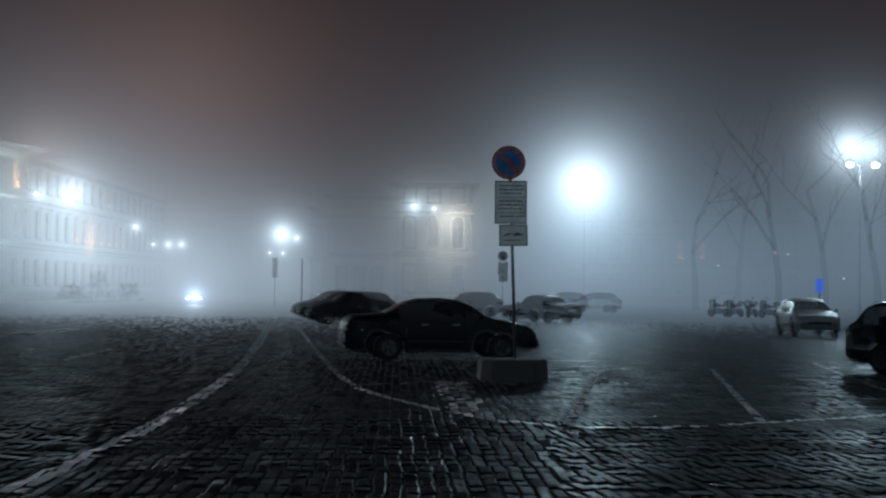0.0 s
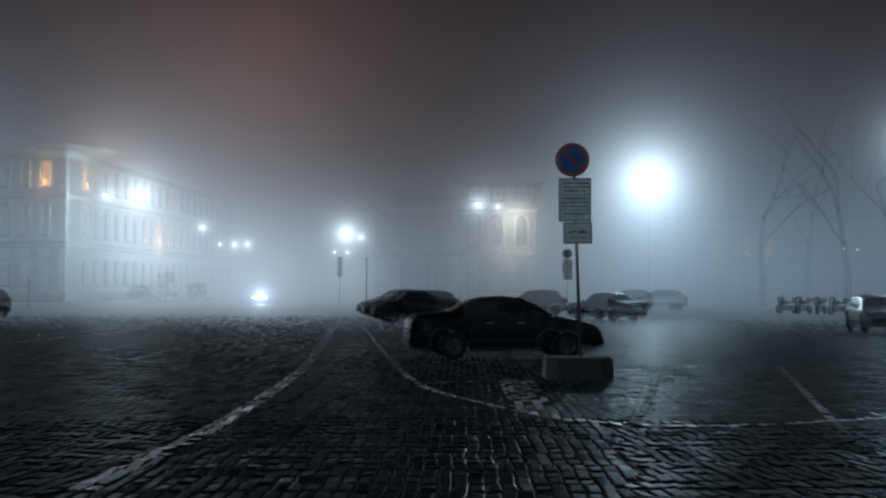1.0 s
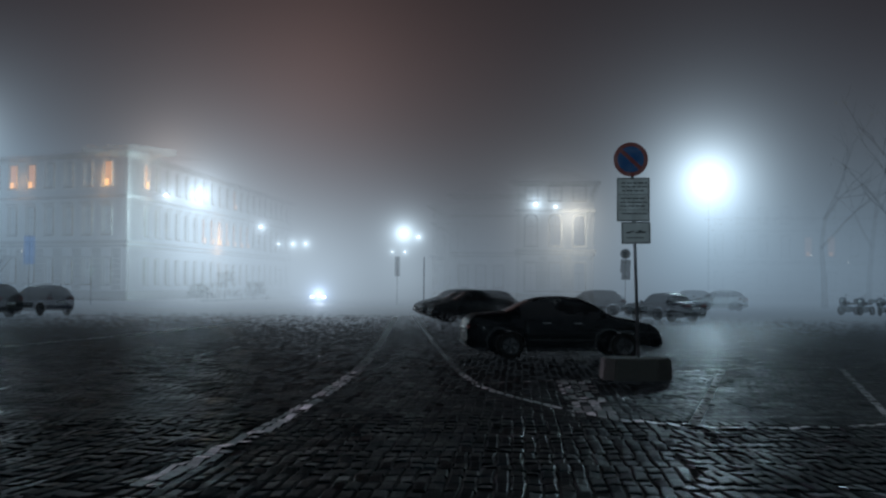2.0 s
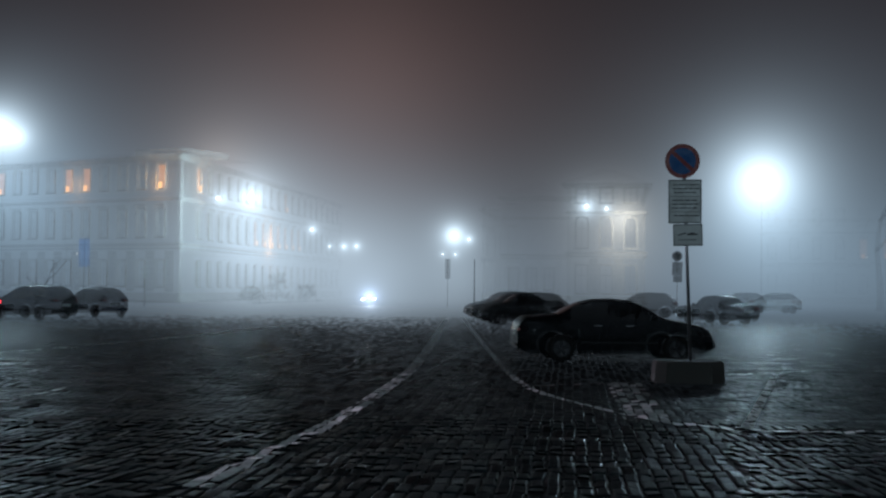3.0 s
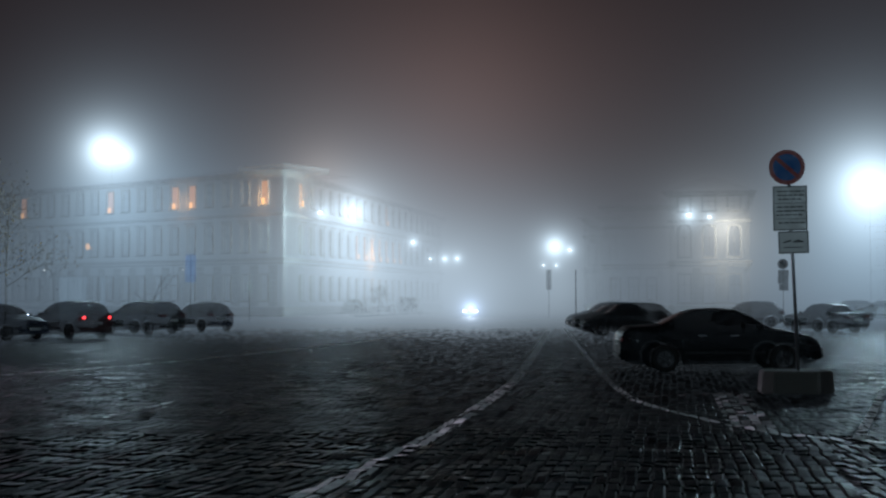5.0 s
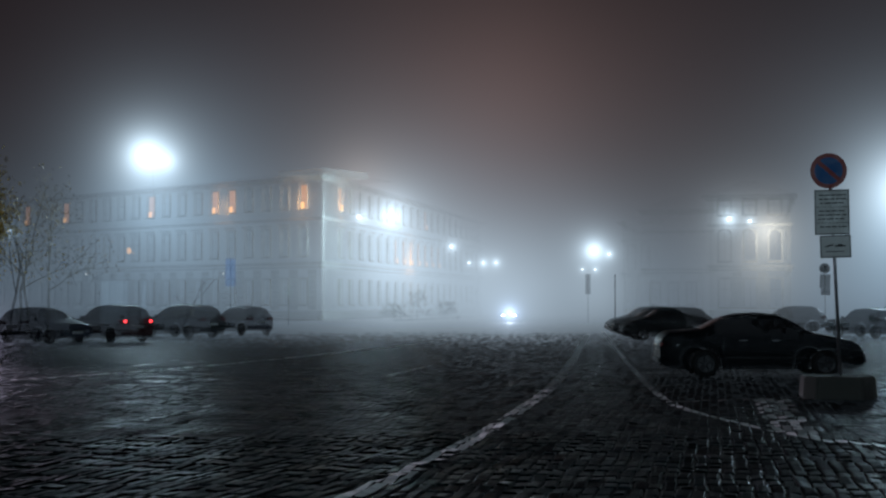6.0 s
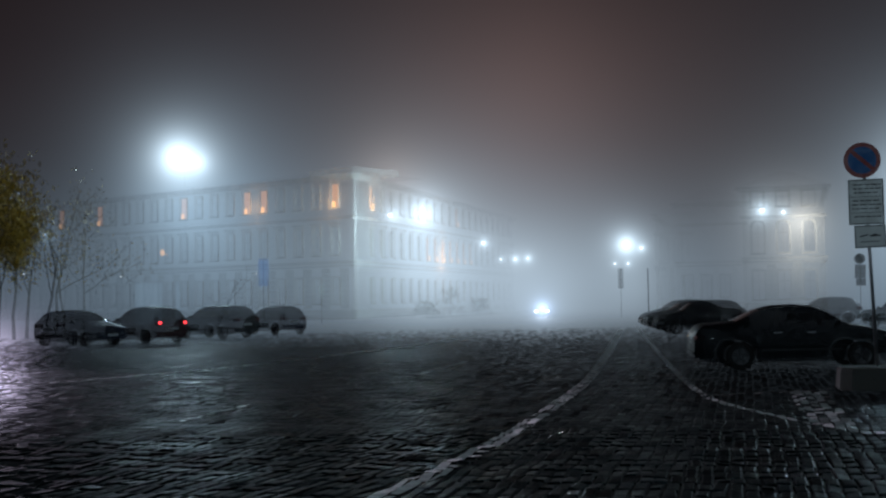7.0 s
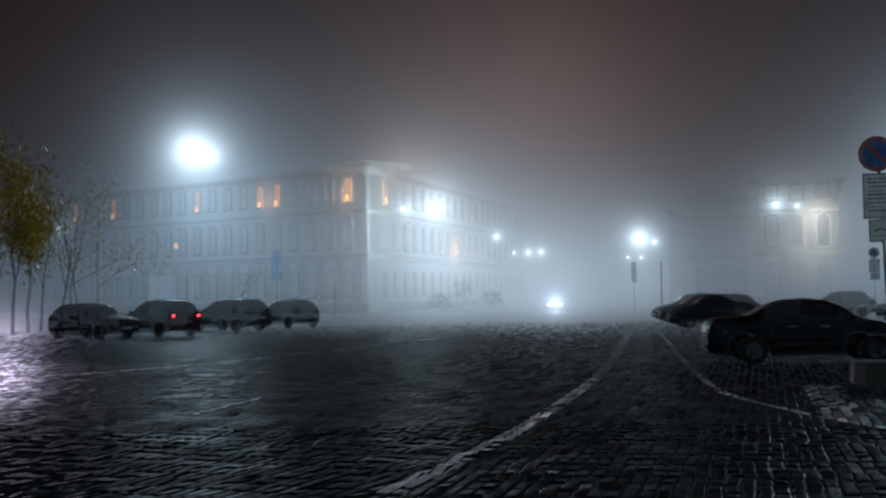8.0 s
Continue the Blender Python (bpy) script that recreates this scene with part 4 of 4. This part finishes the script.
YELLOW = "birch with thin yellow autumn leaves beside the cars"
for k, (az, dist, h, n, lean) in enumerate(((-34.37, 67, 5.4, 75, (0.02, 0)), (-33.73, 71, 5.0, 45, (-0.05, 0)), (-33.23, 74, 4.8, 22, (0.06, 0)), (-32.45, 73, 4.6, 12, (0.10, 0)),
                                         (-32.08, 78, 5.0, 8, (0.12, 0)), (-30.91, 82, 5.0, 8, (0.05, 0)), (-36.20, 69, 5.6, 60, (0, 0)), (-31.66, 80, 4.6, 8, (-0.06, 0)))):
    tree(spot_at(az, dist), h, 20 + k, BIRCH if k % 3 else BARK, LEAF, YELLOW if n > 20 else "slender birch, nearly bare of leaves", n, 0.7, 0.30, lean, 0.10, 0.14 if n > 20 else 0.10)
for k, (az, dist, h) in enumerate(((11.13, 123.2, 11), (14.64, 112.5, 11), (12.92, 133.9, 12), (16.58, 117.8, 11), (18.67, 115.1, 11))):
    tree(spot_at(az, dist), h, 60 + k, BARK, LEAF, "tall bare park tree, dark against the fog", 2, 0.5, 0.5, (0.02 * (k % 3 - 1), 0), 0.34, 0.08)
bare = tree(spot_at(-25.32, 83.0), 2.3, 90, BARK, LEAF, "low bare arching bush by the showcase", 0, lean=(0.5, 0), r=0.06)


def shrub(az, dist, h, w, seed):
    rnd = random.Random(seed)
    p = spot_at(az, dist)
    s = thing("shrub", pose(p.x, p.y, 0), "clipped dark evergreen shrub, dim in the fog", "shrub", "shrubs by the palace")
    part("stem", tube(bmesh.new(), (0, 0, 0), (0, 0, h * 0.6), 0.06, 0.03), BARK, s)
    bm = bmesh.new()
    for k in range(220):
        z = rnd.random() ** 0.8
        rad = w * 0.5 * (1 - z * 0.45) * math.sqrt(rnd.random()) * (1 + 0.15 * math.sin(7 * z + seed))
        a = rnd.uniform(0, 6.28)
        leaf_cloud(bm, rnd, (rad * math.cos(a), rad * math.sin(a), 0.12 + z * h * 0.95), (0.10, 0.10, 0.10), 3, 0.15)
    part("foliage", bm, SHRUB, s)


for k, (az, dist, h, w) in enumerate(((-15.01, 127.2, 2.9, 3.6), (-16.06, 125.9, 1.5, 3.4), (-13.67, 133.9, 1.7, 3.0))):
    shrub(az, dist, h, w, k)

# pavement with its kerb before the palace
bm = boxed(0, -5.0, -0.02, 69.0, -0.75, 0.14, bevel=0.03)
kerb = mesh_object("pavement", bm, CONCRETE)
kerb.matrix_world = south
tagged(kerb, "raised pale pavement along the palace front", "pavement", kind="structure")
bm = boxed(-32.5, 113, -0.02, -32.1, 214, 0.14, bevel=0.03)
kerb2 = mesh_object("kerb", bm, CONCRETE)
tagged(kerb2, "raised stone kerb along the street", "kerb", kind="structure")

# ---- cobbles and painted lines ----
LINES = {
    "lane_line": (0.23, ((-3.59, 10.59), (-3.48, 11.97), (-3.49, 13.74), (-3.5, 16.15), (-3.74, 20.22), (-4.01, 24.68), (-4.51, 29.84), (-5.84, 41.71), (-8.75, 66.73))),
    "bay_line": (0.13, ((-8.69, 73.2), (-3.32, 34.14), (-1.64, 22.54), (-0.89, 20.21), (-0.17, 18.5), (0.59, 17.0), (1.15, 16.5), (1.83, 16.11), (2.68, 16.15), (3.79, 16.67), (5.12, 17.48), (6.62, 18.45))),
    "stall_line": (0.1, ((-1.39, 22.58), (0.73, 24.34))),
    "stall_line_b": (0.1, ((-2.15, 26.81), (-0.51, 27.9))),
    "stall_line_c": (0.1, ((-2.92, 31.44), (-2.0, 32.18))),
    "stall_line_d": (0.14, ((1.63, 16.42), (3.36, 27.69))),
    "stall_cap_d": (0.11, ((2.29, 26.57), (4.1, 28.22))),
    "stall_line_e": (0.12, ((4.24, 17.01), (5.97, 28.59))),
    "stall_cap_e": (0.11, ((5.54, 28.71), (6.64, 28.93))),
    "stall_line_f": (0.11, ((9.04, 31.39), (7.85, 22.78))),
    "wide_band": (0.62, ((0.16, 23.66), (0.43, 17.13))),
    "edge_line": (0.15, ((-16.11, 25.37), (-15.72, 26.08), (-14.86, 29.83), (-14.17, 35.62), (-13.81, 43.16), (-13.71, 51.18), (-14.08, 57.58))),
    "dash_line": (0.14, ((-8.47, 29.07), (-8.69, 33.94))),
    "dash_line_b": (0.07, ((-8.7, 17.21), (-8.91, 20.11))),
}


def rounded(points):
    """The same way with its corners cut smooth."""
    for _ in range(3 if len(points) > 3 else 0):
        cut = [points[0]]
        for (ax, ay), (bx, by) in zip(points, points[1:]):
            cut += [(ax * 0.75 + bx * 0.25, ay * 0.75 + by * 0.25), (ax * 0.25 + bx * 0.75, ay * 0.25 + by * 0.75)]
        points = cut + [points[-1]]
    return points


def strip_quads(width, points):
    pts = [Vector(p) for p in rounded(points)]
    sides = []
    for i, p in enumerate(pts):
        d = (pts[min(i + 1, len(pts) - 1)] - pts[max(i - 1, 0)]).normalized()
        nrm = Vector((-d.y, d.x)) * width / 2
        sides.append((p + nrm, p - nrm))
    return [(a[1], b[1], b[0], a[0]) for a, b in zip(sides, sides[1:])]


def clip(poly, quad):
    """The part of a convex polygon inside a convex quad (both counter-clockwise)."""
    for a, b in zip(quad, quad[1:] + quad[:1]):
        edge, out = (b[0] - a[0], b[1] - a[1]), []
        side = [edge[0] * (p[1] - a[1]) - edge[1] * (p[0] - a[0]) for p in poly]
        for i, p in enumerate(poly):
            j = (i + 1) % len(poly)
            if side[i] >= 0:
                out.append(p)
            if (side[i] >= 0) != (side[j] >= 0):
                k = side[i] / (side[i] - side[j])
                out.append((p[0] + (poly[j][0] - p[0]) * k, p[1] + (poly[j][1] - p[1]) * k))
        poly = out
        if len(poly) < 3:
            return []
    return poly


QUADS = []
for name, (width, points) in LINES.items():
    for q in strip_quads(width, points):
        q = [tuple(v) for v in q]
        area = sum(q[i][0] * q[(i + 1) % 4][1] - q[(i + 1) % 4][0] * q[i][1] for i in range(4))
        QUADS.append((name, q if area > 0 else q[::-1]))
cells = {}
for i, (name, q) in enumerate(QUADS):
    for cx in range(math.floor(min(p[0] for p in q)) - 1, math.floor(max(p[0] for p in q)) + 2):
        for cy in range(math.floor(min(p[1] for p in q)) - 1, math.floor(max(p[1] for p in q)) + 2):
            cells.setdefault((cx, cy), []).append(i)

rnd = random.Random(5)
STONE_W, STONE_D, FAR_EDGE = 0.14, 0.42, 75.0


def patch_of(x, y):
    """Which laying direction holds here: the lane, the bays, the open square."""
    if x < -3.7 - 0.00123 * max(0, y - 16) ** 2:
        return 0
    return 2 if x > 1.2 + 0.2 * (y - 12) * (y < 12) and y < 80 else 1


ANGLES = (-7.0, 2.0, 11.0)
stones, paint = [], {}
for patch, angle in enumerate(ANGLES):
    ca, sa = math.cos(radians(angle)), math.sin(radians(angle))
    reach = 84
    for row in range(int(-reach / STONE_D), int(reach / STONE_D)):
        v0 = row * STONE_D
        shift = rnd.gauss(0, 0.012)
        for colm in range(int(-reach / STONE_W), int(reach / STONE_W)):
            u0 = colm * STONE_W + shift
            wave = 0.10 * math.sin(u0 * 0.35 + patch) + 0.05 * math.sin(u0 * 0.9 + row * 0.05)
            x, y = u0 * ca - (v0 + wave) * sa, u0 * sa + (v0 + wave) * ca
            if y < 8.0 or x * x + y * y > FAR_EDGE ** 2 or patch_of(x, y) != patch:
                continue
            az = math.degrees(math.atan2(x, y))
            if az < -38 or az > 23:
                continue
            if rnd.random() < (math.hypot(x, y) - 46) / 29:
                continue
            w, d = STONE_W, STONE_D
            gap = 0.0075
            hw, hd = w / 2 - gap - rnd.uniform(0, 0.006), d / 2 - gap - rnd.uniform(0, 0.007)
            a = radians(angle) + rnd.gauss(0, 0.035)
            c, s = math.cos(a), math.sin(a)
            corners = [(px + rnd.gauss(0, 0.005), py + rnd.gauss(0, 0.007)) for px, py in ((-hw, -hd), (hw, -hd), (hw, hd), (-hw, hd))]
            world_c = [(x + px * c - py * s, y + px * s + py * c) for px, py in corners]
            stones.append((x, y, rnd.gauss(0, 0.004), rnd.gauss(0, 0.07), rnd.gauss(0, 0.05), world_c))


def stone_mesh(verts, faces, x, y, z, tx, ty, corners):
    """Eight-sided cap: worn edge below, domed top above."""
    base = len(verts)
    lift = lambda px, py: z + (px - x) * tx + (py - y) * ty
    far = math.hypot(x, y) > 17
    for f, dz in ((1.0, -0.006), (0.74, 0.0)) if far else ((1.0, -0.028), (0.95, -0.006), (0.72, 0.0)):
        for px, py in corners:
            qx, qy = x + (px - x) * f, y + (py - y) * f
            verts.append((qx, qy, lift(qx, qy) + dz))
    for r in (0,) if far else (0, 4):
        for i in range(4):
            j = (i + 1) % 4
            faces.append((base + r + i, base + r + j, base + r + 4 + j, base + r + 4 + i))
    n = len(verts)
    faces.append((n - 4, n - 3, n - 2, n - 1))


stones.sort(key=lambda s: (s[0] + 1.0) ** 2 + (s[1] - 2.0) ** 2)
NEAR = 300
verts, faces = [], []
for s in stones[NEAR:]:
    stone_mesh(verts, faces, *s)
me = bpy.data.meshes.new("cobbles")
me.from_pydata(verts, [], faces)
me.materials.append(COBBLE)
cobbles = new("cobbles", me)
cobbles.parent = ground
tagged(cobbles, kind="stuff")
for x, y, z, tx, ty, corners in stones[:NEAR]:
    verts, faces = [], []
    stone_mesh(verts, faces, 0, 0, z, tx, ty, [(px - x, py - y) for px, py in corners])
    me = bpy.data.meshes.new("cobblestone")
    me.from_pydata(verts, [], faces)
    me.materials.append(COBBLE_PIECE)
    ob = new("cobblestone", me)
    ob.parent = ground
    ob.location = (x, y, 0)
# paint lies on the stones' tops, broken at the joints and worn off here and there
for x, y, z, tx, ty, corners in stones:
    for i in cells.get((math.floor(x), math.floor(y)), ()):
        name, q = QUADS[i]
        poly = clip([(x + (px - x) * 0.985, y + (py - y) * 0.985) for px, py in corners], q)
        if len(poly) >= 3 and rnd.random() > (0.22 if name == "wide_band" else 0.02):
            pv, pf = paint.setdefault(name, ([], []))
            n0 = len(pv)
            pv.extend((px, py, z + (px - x) * tx + (py - y) * ty + 0.0035) for px, py in poly)
            pf.append(tuple(range(n0, n0 + len(poly))))
for name, (width, points) in LINES.items():
    pv, pf = paint.setdefault(name, ([], []))
    for n, q in QUADS:
        if n == name and min(math.hypot(*p) for p in q) > 39:
            n0 = len(pv)
            pv.extend((px, py, 0.012) for px, py in q)
            pf.append((n0, n0 + 1, n0 + 2, n0 + 3))
    me = bpy.data.meshes.new("road_marking")
    me.from_pydata(pv, [], pf)
    me.materials.append(PAINT_DIMMED if name.startswith(("stall", "dash", "edge", "wide")) else PAINT_LINE)
    marking = new("road_marking", me)
    tagged(marking, "broad worn white band painted on cobbles" if name == "wide_band" else "worn white line painted on the wet cobbles", "road marking", kind="structure")
